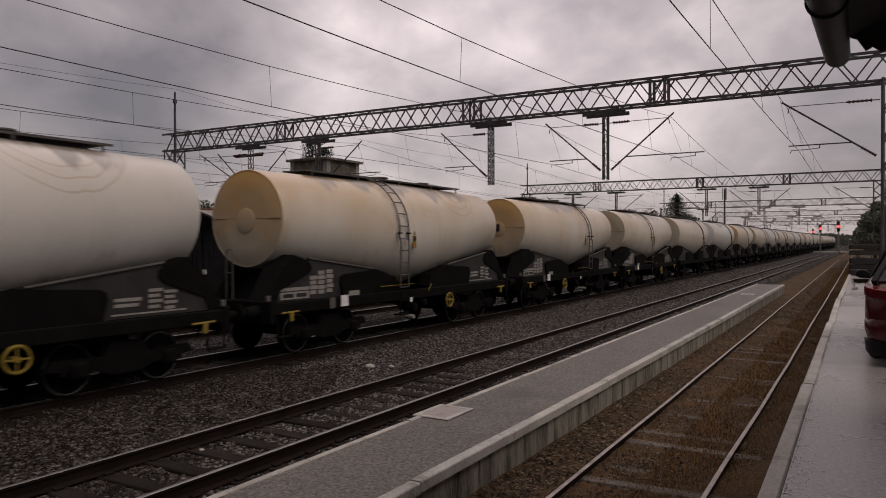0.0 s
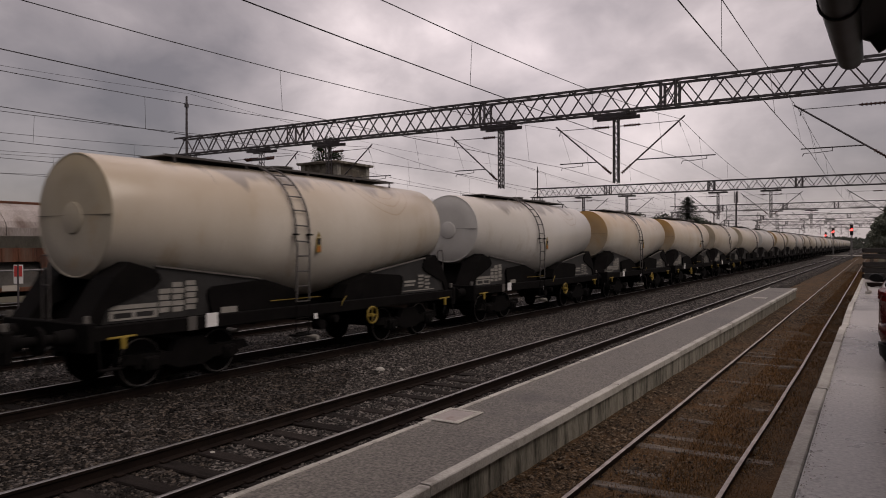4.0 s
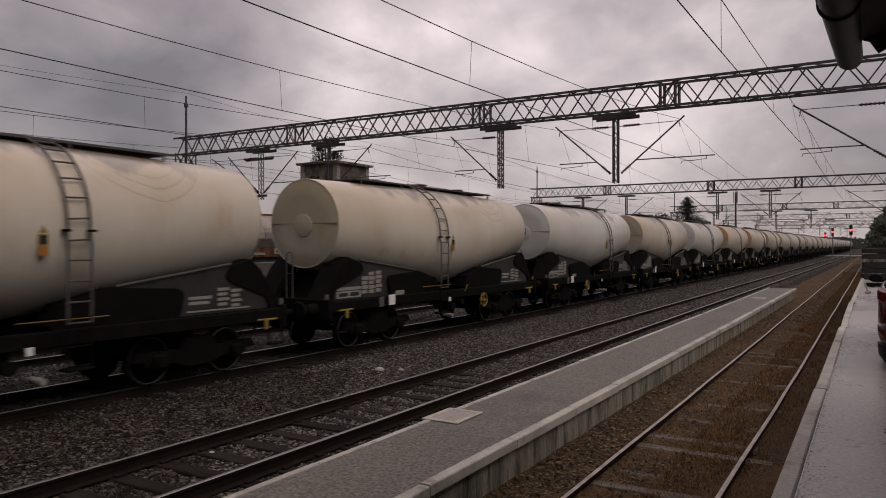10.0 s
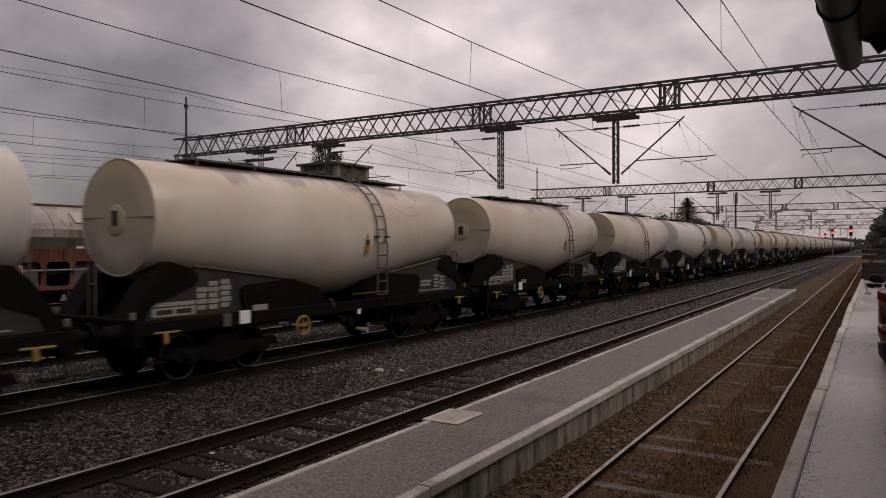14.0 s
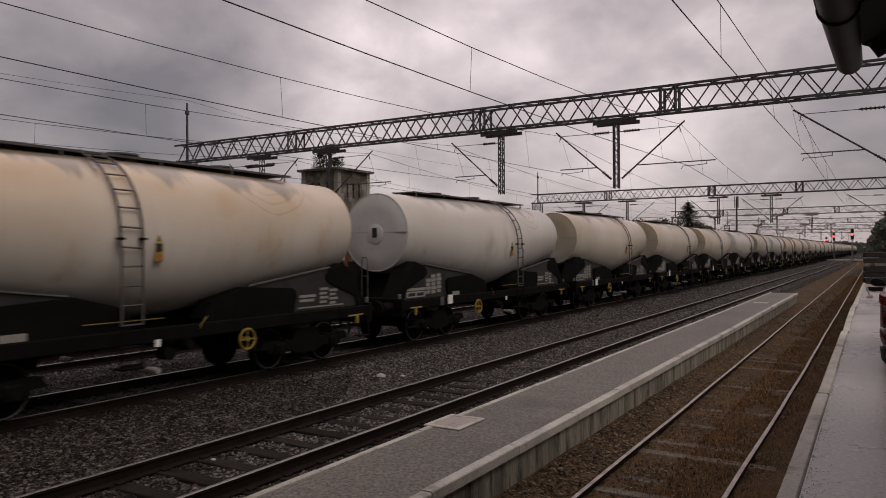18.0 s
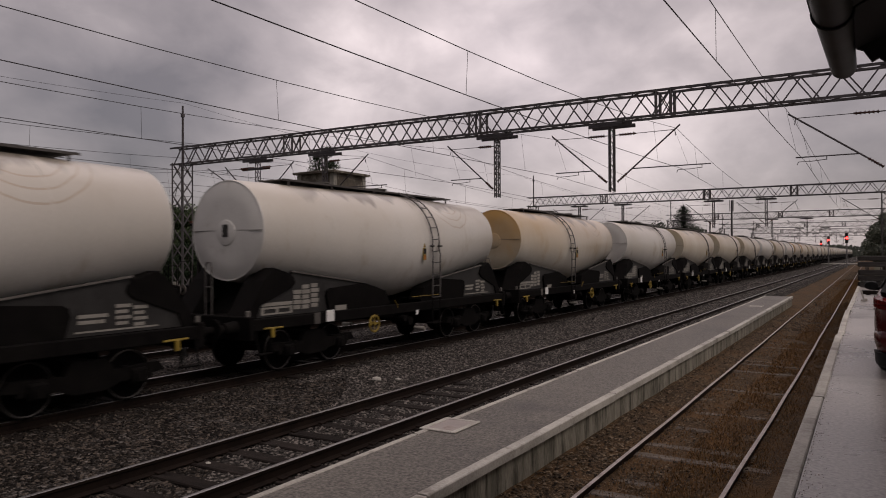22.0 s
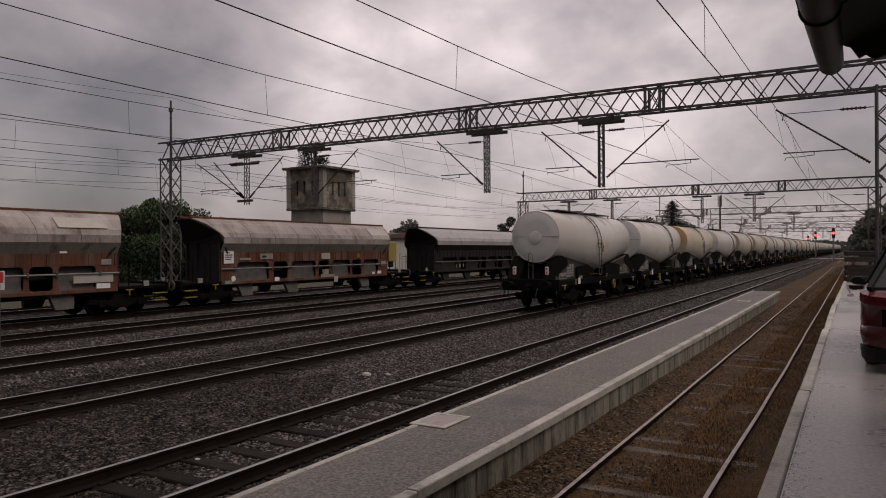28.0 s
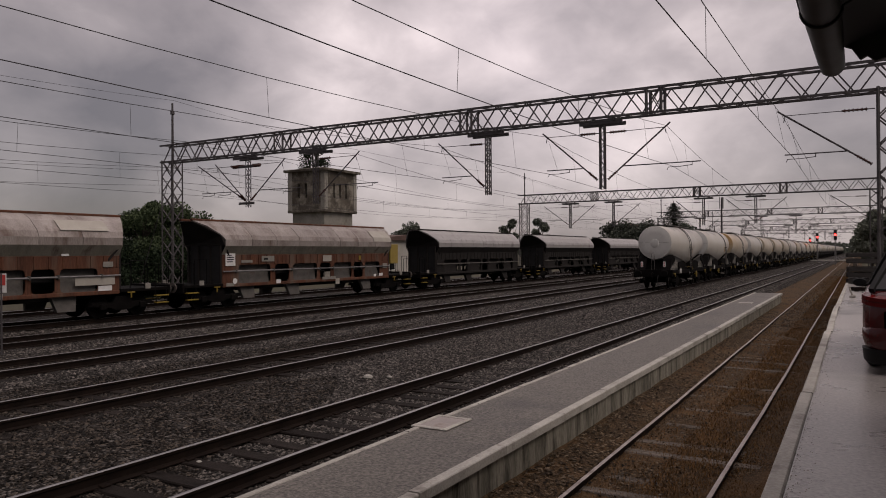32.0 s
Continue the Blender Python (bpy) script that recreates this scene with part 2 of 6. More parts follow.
def glow(name, colour, power):
    m = bpy.data.materials.new(name)
    m.use_nodes = True
    b = m.node_tree.nodes["Principled BSDF"]
    b.inputs["Base Color"].default_value = (*colour, 1)
    b.inputs["Emission Color"].default_value = (*colour, 1)
    b.inputs["Emission Strength"].default_value = power
    return m


M = {
    "soil": surf("soil", (0.030, 0.030, 0.018), (0.075, 0.062, 0.036), 0.6, 0.95, 0.02, 14, stain=(0.03, 0.045, 0.015), stain_scale=0.25),
    "ballast": stony("ballast", (0.006, 0.005, 0.0042), (0.165, 0.147, 0.133), 0.055, 0.12, stain=(0.018, 0.014, 0.011), stain_scale=0.35, stain_amount=0.4, bump=0.03),
    "stone": island("stone", (0.005, 0.0042, 0.0036), (0.185, 0.163, 0.147), 0.6, 0.58),
    # oil-brown stones, darkened further to allow for lens vignetting
    "stone_brown": island("stone_brown", (0.002, 0.0015, 0.0012), (0.095, 0.077, 0.063), 0.7, 0.62),
    "stone_earth": island("stone_earth", (0.012, 0.0085, 0.0055), (0.185, 0.140, 0.098), 0.8, 0.45),
    "siding": stony("siding", (0.030, 0.019, 0.0105), (0.150, 0.101, 0.060), 0.020, 0.55, stain=(0.100, 0.057, 0.027), stain_scale=1.3, stain_amount=0.75, bump=0.010),
    "drygrass": island("drygrass", (0.050, 0.028, 0.012), (0.205, 0.112, 0.048), 0.9),
    "sleeper": surf("sleeper", (0.006, 0.0045, 0.004), (0.032, 0.026, 0.023), 2.0, 0.75, 0.01, 30, streak=(1, 6, 6), per_object=0.5, stain=(0.085, 0.072, 0.065), stain_scale=3.0, stain_amount=0.22, spec=0.06),
    "oldsleeper": surf("oldsleeper", (0.022, 0.017, 0.013), (0.17, 0.14, 0.115), 2.0, 0.85, 0.012, 30, streak=(1, 8, 8), per_object=0.5),
    "railside": surf("railside", (0.007, 0.005, 0.0045), (0.020, 0.013, 0.010), 3.0, 0.75, 0.002, 60, spec=0.08),
    "railtop": surf("railtop", (0.22, 0.21, 0.21), (0.36, 0.345, 0.34), 6.0, 0.36, 0.0, 90, metal=0.9),
    "railold": surf("railold", (0.17, 0.135, 0.12), (0.46, 0.41, 0.385), 5.0, 0.5, 0.001, 60, metal=0.6),
    "concrete": surf("concrete", (0.21, 0.198, 0.174), (0.52, 0.495, 0.448), 1.4, 0.75, 0.006, 34, stain=(0.10, 0.085, 0.07), stain_scale=1.6, stain_amount=0.45),
    "wall_streak": surf("wall_streak", (0.055, 0.050, 0.036), (0.34, 0.315, 0.262), 1.2, 0.9, 0.012, 20, streak=(2, 2.6, 0.4), stain=(0.022, 0.020, 0.012), stain_scale=1.9, stain_amount=0.72),
    "asphalt": surf("asphalt", (0.022, 0.0195, 0.017), (0.195, 0.176, 0.153), 0.6, 0.6, 0.012, 26, stain=(0.055, 0.05, 0.05), stain_scale=0.35, mix=0.78),
    "wet": surf("wet", (0.12, 0.11, 0.104), (0.42, 0.39, 0.37), 0.6, 0.30, 0.003, 30, stain=(0.10, 0.092, 0.088), stain_scale=0.5, rough_var=0.3, mix=0.7, spec=0.5),
    "hatch": surf("hatch", (0.22, 0.19, 0.18), (0.34, 0.30, 0.28), 3.0, 0.6, 0.002, 80, stain=(0.16, 0.10, 0.08), stain_scale=2.5),
    "galv": surf("galv", (0.055, 0.050, 0.053), (0.115, 0.105, 0.110), 3.0, 0.6, 0.0, 50, metal=0.3, stain=(0.05, 0.035, 0.028), stain_scale=2.0),
    "lightsteel": surf("lightsteel", (0.15, 0.145, 0.145), (0.30, 0.29, 0.29), 3.0, 0.55, 0.0, 50, metal=0.3, stain=(0.09, 0.07, 0.06), stain_scale=2.0),
    "columnsteel": surf("columnsteel", (0.055, 0.050, 0.050), (0.145, 0.135, 0.135), 2.0, 0.5, 0.0, 40, metal=0.3, stain=(0.055, 0.036, 0.030), stain_scale=1.5),
    "wire": surf("wire", (0.030, 0.028, 0.030), (0.060, 0.055, 0.058), 3.0, 0.6, 0.0, 40, metal=0.4),
    "insul": surf("insul", (0.045, 0.020, 0.016), (0.085, 0.040, 0.032), 8.0, 0.25, 0.0, 40),
    "white": surf("white", (0.52, 0.495, 0.455), (0.72, 0.69, 0.65), 1.1, 0.33, 0.0, 30, streak=(1.6, 1, 0.45), stain=(0.42, 0.36, 0.29), stain_scale=1.5, stain_amount=0.45, per_object=0.08, spill=(0.13, 0.108, 0.085), weather=(0.47, 0.425, 0.365), spec=0.5),
    "cream": surf("cream", (0.53, 0.475, 0.395), (0.69, 0.64, 0.56), 0.9, 0.33, 0.0, 40, streak=(1.6, 1, 0.45), stain=(0.45, 0.345, 0.22), stain_scale=1.1, stain_amount=0.4, per_object=0.08, spill=(0.13, 0.108, 0.085), weather=(0.43, 0.345, 0.245), spec=0.5),
    "ochre": surf("ochre", (0.52, 0.475, 0.41), (0.67, 0.63, 0.56), 0.9, 0.33, 0.0, 40, streak=(1.6, 1, 0.45), stain=(0.42, 0.29, 0.16), stain_scale=1.1, stain_amount=0.42, per_object=0.08, spill=(0.13, 0.108, 0.085), weather=(0.47, 0.345, 0.215), spec=0.5),
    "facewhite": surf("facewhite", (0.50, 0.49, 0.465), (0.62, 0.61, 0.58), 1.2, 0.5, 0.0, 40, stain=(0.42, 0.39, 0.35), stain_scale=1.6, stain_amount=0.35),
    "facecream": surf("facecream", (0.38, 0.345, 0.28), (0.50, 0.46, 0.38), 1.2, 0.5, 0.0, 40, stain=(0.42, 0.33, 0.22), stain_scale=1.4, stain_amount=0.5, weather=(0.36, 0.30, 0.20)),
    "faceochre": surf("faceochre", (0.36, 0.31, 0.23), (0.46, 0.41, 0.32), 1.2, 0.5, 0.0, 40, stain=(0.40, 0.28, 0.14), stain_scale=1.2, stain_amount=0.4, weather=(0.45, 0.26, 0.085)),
    # black grime, taken darker still for the shade beneath the wagons
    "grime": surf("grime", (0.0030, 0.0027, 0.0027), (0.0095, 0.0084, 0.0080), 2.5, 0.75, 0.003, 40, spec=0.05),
    "panel": surf("panel", (0.016, 0.015, 0.0145), (0.038, 0.036, 0.035), 2.0, 0.42, 0.0, 40, stain=(0.009, 0.008, 0.0075), stain_scale=1.5, spec=0.35),
    "letter": surf("letter", (0.19, 0.177, 0.155), (0.30, 0.283, 0.255), 5.0, 0.7, 0.0, 40),
    "yellow": surf("yellow", (0.17, 0.115, 0.018), (0.29, 0.20, 0.035), 5.0, 0.5, 0.0, 40, stain=(0.20, 0.14, 0.04), stain_scale=4.0),
    "whiteplate": surf("whiteplate", (0.62, 0.61, 0.60), (0.78, 0.77, 0.75), 5.0, 0.5, 0.0, 40),
    "redplate": surf("redplate", (0.45, 0.05, 0.05), (0.58, 0.08, 0.07), 5.0, 0.5, 0.0, 40),
    "walkway": surf("walkway", (0.060, 0.055, 0.050), (0.150, 0.138, 0.126), 4.0, 0.7, 0.004, 60),
    "laddersteel": surf("laddersteel", (0.052, 0.047, 0.045), (0.125, 0.115, 0.110), 4.0, 0.6, 0.0, 60, metal=0.3),
    "rust": surf("rust", (0.038, 0.015, 0.0095), (0.165, 0.066, 0.037), 2.0, 0.85, 0.002, 22, streak=(1, 1.4, 0.16), stain=(0.135, 0.100, 0.078), stain_scale=0.9, stain_amount=0.62),
    "rustroof": surf("rustroof", (0.150, 0.118, 0.104), (0.41, 0.365, 0.340), 0.8, 0.5, 0.0, 22, streak=(1, 1.3, 0.3), stain=(0.100, 0.060, 0.045), stain_scale=0.9, stain_amount=0.52, per_object=0.12),
    "greyroof": surf("greyroof", (0.24, 0.225, 0.22), (0.42, 0.40, 0.395), 0.8, 0.45, 0.0, 30, stain=(0.12, 0.105, 0.10), stain_scale=0.8, stain_amount=0.45),
    "greenbody": surf("greenbody", (0.12, 0.112, 0.088), (0.30, 0.28, 0.235), 1.2, 0.75, 0.001, 30, streak=(1, 1.6, 0.4), stain=(0.06, 0.035, 0.025), stain_scale=1.2, stain_amount=0.5),
    "darkbody": surf("darkbody", (0.008, 0.0068, 0.0064), (0.026, 0.022, 0.020), 1.2, 0.85, 0.001, 30, streak=(1, 1.6, 0.4), spec=0.25),
    "fadedyellow": surf("fadedyellow", (0.24, 0.17, 0.04), (0.34, 0.25, 0.07), 2.0, 0.6, 0.0, 30, stain=(0.13, 0.10, 0.05), stain_scale=2.0),
    # leaves at the yard's far right, distance haze painted into their tone
    "hazyleafright": island("hazyleafright", (0.080, 0.090, 0.070), (0.230, 0.245, 0.195), 0.85),
    "patch": surf("patch", (0.33, 0.30, 0.26), (0.44, 0.41, 0.36), 2.0, 0.6, 0.0, 30),
    "chute": surf("chute", (0.045, 0.040, 0.036), (0.135, 0.124, 0.114), 2.0, 0.7, 0.001, 40, stain=(0.06, 0.034, 0.025), stain_scale=2.0),
    "plaster": surf("plaster", (0.050, 0.042, 0.034), (0.135, 0.115, 0.092), 0.9, 0.9, 0.01, 12, stain=(0.30, 0.275, 0.23), stain_scale=0.6, stain_amount=0.72),
    "tower_base": surf("tower_base", (0.18, 0.168, 0.145), (0.38, 0.36, 0.32), 0.6, 0.9, 0.006, 12, stain=(0.13, 0.115, 0.09), stain_scale=0.4),
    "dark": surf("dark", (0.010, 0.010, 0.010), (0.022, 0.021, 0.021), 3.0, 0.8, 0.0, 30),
    "leaf": island("leaf", (0.020, 0.032, 0.016), (0.100, 0.130, 0.066), 0.8),
    # the next two leaf tones are lightened and greyed as painted haze
    "hazyleafmid": island("hazyleafmid", (0.045, 0.052, 0.042), (0.120, 0.132, 0.105), 0.9),
    "leafspruce": island("leafspruce", (0.026, 0.034, 0.027), (0.062, 0.074, 0.055), 0.9),
    "leafdark": island("leafdark", (0.014, 0.024, 0.014), (0.036, 0.052, 0.028), 0.85),
    # farthest leaves, the haze over them put into the colour
    "hazyleaffar": island("hazyleaffar", (0.075, 0.085, 0.070), (0.13, 0.14, 0.115), 0.9),
    "bark": surf("bark", (0.035, 0.028, 0.022), (0.075, 0.062, 0.050), 5.0, 0.9, 0.01, 40),
    "platestripe": surf("platestripe", (0.30, 0.10, 0.02), (0.42, 0.16, 0.03), 5.0, 0.5, 0.0, 40),
    "wheelsteel": surf("wheelsteel", (0.07, 0.062, 0.058), (0.16, 0.148, 0.14), 4.0, 0.5, 0.0, 40, metal=0.5),
    "carred": surf("carred", (0.058, 0.005, 0.006), (0.078, 0.007, 0.008), 1.0, 0.22, 0.0, 200, rough_var=0.05, spec=0.6),
    "tyre": surf("tyre", (0.014, 0.014, 0.014), (0.026, 0.026, 0.026), 6.0, 0.85, 0.001, 80),
    "rim": surf("rim", (0.22, 0.22, 0.23), (0.34, 0.34, 0.35), 6.0, 0.35, 0.0, 80, metal=0.8),
    "blackplastic": surf("blackplastic", (0.008, 0.008, 0.0085), (0.016, 0.016, 0.0165), 6.0, 0.55, 0.0, 80, spec=0.15),
    "carglass": surf("carglass", (0.012, 0.013, 0.014), (0.018, 0.019, 0.020), 3.0, 0.06, 0.0, 80, rough_var=0.02),
    "taillamp": surf("taillamp", (0.10, 0.007, 0.007), (0.15, 0.010, 0.010), 6.0, 0.15, 0.0, 80),
    "gutter": surf("gutter", (0.004, 0.0036, 0.004), (0.011, 0.010, 0.0102), 2.5, 0.5, 0.0, 40, stain=(0.020, 0.014, 0.012), stain_scale=3.0, spec=0.18),
    "rooftile": surf("rooftile", (0.012, 0.009, 0.008), (0.034, 0.024, 0.021), 3.0, 0.8, 0.002, 40, per_object=0.3),
    "timber": surf("timber", (0.020, 0.018, 0.017), (0.062, 0.056, 0.052), 2.0, 0.85, 0.008, 30, streak=(1, 6, 6), per_object=0.5),
    "housewall": surf("housewall", (0.33, 0.31, 0.28), (0.45, 0.43, 0.39), 0.8, 0.9, 0.0, 20),
    "houseroof": surf("houseroof", (0.075, 0.045, 0.038), (0.13, 0.085, 0.072), 0.8, 0.85, 0.01, 14),
    "redlamp": glow("redlamp", (1.0, 0.035, 0.03), 9.0),
}


# ---- mesh helpers ----
class Shape:
    """Collects vertices and faces of one part."""

    def __init__(self):
        self.v, self.f = [], []

    def add(self, verts, faces):
        o = len(self.v)
        self.v += [tuple(p) for p in verts]
        self.f += [[i + o for i in q] for q in faces]
        return self

    def box(self, x0, x1, y0, y1, z0, z1, c=0.012):
        c = min(c, (x1 - x0) * 0.4, (y1 - y0) * 0.4, (z1 - z0) * 0.4)
        if c <= 0.0005:
            vs = [(x, y, z) for x in (x0, x1) for y in (y0, y1) for z in (z0, z1)]
            return self.add(vs, [(0, 1, 3, 2), (4, 6, 7, 5), (0, 4, 5, 1), (2, 3, 7, 6), (0, 2, 6, 4), (1, 5, 7, 3)])
        vs, at = [], {}
        for i, x in enumerate((x0, x1)):
            for j, y in enumerate((y0, y1)):
                for k, z in enumerate((z0, z1)):
                    ix, iy, iz = (x + c, x - c)[i], (y + c, y - c)[j], (z + c, z - c)[k]
                    at[i, j, k] = len(vs)
                    vs += [(x, iy, iz), (ix, y, iz), (ix, iy, z)]
        g = lambda i, j, k, a: at[i, j, k] + a
        fs = []
        for s in (0, 1):
            fs.append([g(s, 0, 0, 0), g(s, 1, 0, 0), g(s, 1, 1, 0), g(s, 0, 1, 0)])
            fs.append([g(0, s, 0, 1), g(1, s, 0, 1), g(1, s, 1, 1), g(0, s, 1, 1)])
            fs.append([g(0, 0, s, 2), g(1, 0, s, 2), g(1, 1, s, 2), g(0, 1, s, 2)])
        for a in (0, 1):
            for b in (0, 1):
                fs.append([g(0, a, b, 1), g(1, a, b, 1), g(1, a, b, 2), g(0, a, b, 2)])
                fs.append([g(a, 0, b, 0), g(a, 1, b, 0), g(a, 1, b, 2), g(a, 0, b, 2)])
                fs.append([g(a, b, 0, 0), g(a, b, 1, 0), g(a, b, 1, 1), g(a, b, 0, 1)])
        for i in (0, 1):
            for j in (0, 1):
                for k in (0, 1):
                    fs.append([g(i, j, k, 0), g(i, j, k, 1), g(i, j, k, 2)])
        return self.add(vs, fs)

    def loft(self, rings, caps=True, close=True):
        n = len(rings[0])
        vs = [p for r in rings for p in r]
        fs = []
        for a in range(len(rings) - 1):
            for i in range(n if close else n - 1):
                j = (i + 1) % n
                fs.append([a * n + i, a * n + j, (a + 1) * n + j, (a + 1) * n + i])
        if caps:
            fs += [list(range(n))[::-1], [(len(rings) - 1) * n + i for i in range(n)]]
        return self.add(vs, fs)

    def cyl(self, p, q, r, r2=None, n=10, caps=True):
        p, q = Vector(p), Vector(q)
        d = (q - p).normalized()
        u = d.orthogonal().normalized()
        w = d.cross(u)
        ring = lambda o, k: [o + (u * math.cos(6.28318 * i / n) + w * math.sin(6.28318 * i / n)) * k for i in range(n)]
        return self.loft([ring(p, r), ring(q, r if r2 is None else r2)], caps)

    def rod(self, pts, r, n=6):
        pts = [Vector(p) for p in pts]
        rings, u = [], None
        for i, p in enumerate(pts):
            a = (p - pts[i - 1]).normalized() if i else Vector()
            b = (pts[i + 1] - p).normalized() if i + 1 < len(pts) else Vector()
            d = (a + b).normalized()
            u = d.orthogonal().normalized() if u is None else (u - d * u.dot(d)).normalized()
            w = d.cross(u)
            rings.append([p + (u * math.cos(6.28318 * k / n) + w * math.sin(6.28318 * k / n)) * r for k in range(n)])
        return self.loft(rings)

    def tube(self, pts, r, n=6):
        """One continuous thin tube along points that run mainly along y."""
        return self.loft([[(x + r * math.cos(6.28318 * i / n), y, z + r * math.sin(6.28318 * i / n)) for i in range(n)] for x, y, z in pts])

    def bar(self, p, q, w, h, up=(0, 0, 1)):
        p, q = Vector(p), Vector(q)
        d = (q - p).normalized()
        s = d.cross(Vector(up))
        s = (s if s.length > 1e-4 else d.orthogonal()).normalized() * (w / 2)
        t = s.cross(d).normalized() * (h / 2)
        return self.loft([[o - s - t, o + s - t, o + s + t, o - s + t] for o in (p, q)])

    def prism(self, poly, axis, a, b):
        put = {"x": lambda k, u, w: (k, u, w), "y": lambda k, u, w: (u, k, w), "z": lambda k, u, w: (u, w, k)}[axis]
        return self.loft([[put(a, *p) for p in poly], [put(b, *p) for p in poly]])

    def torus(self, centre, axis, R, r, n=20, m=6):
        c, d = Vector(centre), Vector(axis).normalized()
        u = d.orthogonal().normalized()
        w = d.cross(u)
        rings = []
        for i in range(n):
            a = 6.28318 * i / n
            o = u * math.cos(a) + w * math.sin(a)
            rings.append([c + o * (R + r * math.cos(6.28318 * j / m)) + d * (r * math.sin(6.28318 * j / m)) for j in range(m)])
        return self.loft(rings + [rings[0]], caps=False)

    def disc(self, centre, axis, r, n=24, depth=0.01):
        c, d = Vector(centre), Vector(axis).normalized()
        return self.cyl(c, c + d * depth, r, n=n)

    def mesh(self, name, material, smooth=40):
        me = bpy.data.meshes.new(name)
        me.from_pydata(self.v, [], self.f)
        me.materials.append(material)
        if smooth:
            me.shade_smooth()
            me.set_sharp_from_angle(angle=radians(smooth))
        bm = bmesh.new()
        bm.from_mesh(me)
        bmesh.ops.recalc_face_normals(bm, faces=bm.faces)
        bm.to_mesh(me)
        bm.free()
        return me


def part(name, shape, material, parent=None, label="", smooth=40):
    me = shape if isinstance(shape, bpy.types.Mesh) else shape.mesh(name, material, smooth)
    ob = new(name, me)
    ob.parent = parent
    return tagged(ob, label)


def thing(name, m, label, category, group="", kind=""):
    ob = new(name)
    ob.empty_display_size = 0.3
    ob.matrix_world = m
    return tagged(ob, label, category, group, kind)


def quick_mesh(name, verts, faces, material):
    me = bpy.data.meshes.new(name)
    me.from_pydata(verts, [], faces)
    me.materials.append(material)
    return me


rng = np.random.default_rng(7)

# ---- plan: tracks run along +y; z = 0 is the rail head of the running lines ----
TRACKS = {1: -7.10, 2: -12.36, 3: -17.34, 4: -22.35, 5: -27.45, 6: -33.0}
PLAT = 1.07          # top of the loading platform
GANTRY_Y, SPAN = 30.47, 49.4


def sheet(name, xs, ys, zf, material, label, category, kind="structure"):
    nx = len(xs)
    verts = [(x, y, zf(x, y)) for y in ys for x in xs]
    faces = [(j * nx + i, j * nx + i + 1, (j + 1) * nx + i + 1, (j + 1) * nx + i) for j in range(len(ys) - 1) for i in range(nx - 1)]
    ob = new(name, quick_mesh(name, verts, faces, material))
    ob.data.shade_smooth()
    return tagged(ob, label, category, kind=kind)


def siding_x(y):
    """Centre of the overgrown siding: straight, then it leans gently towards the running lines."""
    return -2.32 - 0.0070 * max(0.0, y - 14)


sheet("ground", [-2500, -600, -150, -60, -40, -20, 0, 20, 60, 150, 600, 2500], [-300, -60, 0, 60, 150, 400, 900, 2600],
      lambda x, y: -0.62, M["soil"], "dark bare earth and grass of the station yard", "ground")


def bed(x, y):
    z = -0.175 + 0.03 * noise.noise((x * 0.8, y * 0.35, 0)) + 0.025 * noise.noise((x * 2.7, y * 2.1, 3))
    near = min(abs(x - c) for c in TRACKS.values())
    if near > 1.5:
        z += 0.05 * min(1, (near - 1.5) / 0.6)
    if near < 1.25:
        z += -0.024 + 0.058 * min(1, max(0, (y - 11) / 10)) if x > -9 else -0.012
    if x > -5.5 or x < -36:
        z = -0.7
    return z


bed_ys = [-30 + 0.5 * i for i in range(150)] + [46 + 4 * i for i in range(60)] + [300, 400, 600, 900]
sheet("ballast_bed", [-38, -36.5] + [-36 + 0.3 * i for i in range(102)] + [-5.42], bed_ys, bed, M["ballast"],
      "grey crushed-stone ballast between the running lines", "ballast")
sheet("siding_bed", [-5.36, -4.6, -4.1, -3.6, -3.1, -2.6, -2.1, -1.6, -1.1, -0.5], [-12 + 0.4 * i for i in range(160)] + [54 + 4 * i for i in range(70)],
      lambda x, y: -0.372 + 0.035 * noise.noise((x * 1.7, y * 1.1, 5)) + (0.10 if x < -3.5 else 0.03 if x > -1.2 else 0) - (0.1 if x < -5 else 0),
      M["siding"], "brown weedy earth with dead grass along the siding", "ground")

# near crushed stones, real pieces
ICO = [(0, 0, 1), (0.89, 0, 0.45), (0.28, 0.85, 0.45), (-0.72, 0.53, 0.45), (-0.72, -0.53, 0.45), (0.28, -0.85, 0.45)]
ICO_F = [(0, 1, 2), (0, 2, 3), (0, 3, 4), (0, 4, 5), (0, 5, 1)]


def scatter(name, xs, ys, zs, size, material, label, category):
    base = np.array(ICO)
    count = len(xs)
    s = size * rng.uniform(0.55, 1.35, (count, 1))
    a, tip = rng.uniform(0, 6.28, (count, 1)), rng.uniform(-0.5, 0.5, (count, 1))
    p = base[None] * rng.uniform(0.6, 1.15, (count, 6, 1))
    px, py, pz = p[:, :, 0] * s, p[:, :, 1] * s * rng.uniform(0.6, 1.0, (count, 1)), p[:, :, 2] * s * rng.uniform(0.5, 1.0, (count, 1))
    c, k = np.cos(a), np.sin(a)
    verts = np.stack([px * c - py * k + np.array(xs)[:, None], px * k + py * c + np.array(ys)[:, None], pz + tip * px * 0.6 + np.array(zs)[:, None] - s * 0.25], 2)
    faces = (np.array(ICO_F)[None] + (np.arange(count) * 6)[:, None, None]).reshape(-1, 3)
    ob = new(name, quick_mesh(name, verts.reshape(-1, 3).tolist(), faces.tolist(), material))
    return tagged(ob, label, category, kind="stuff")


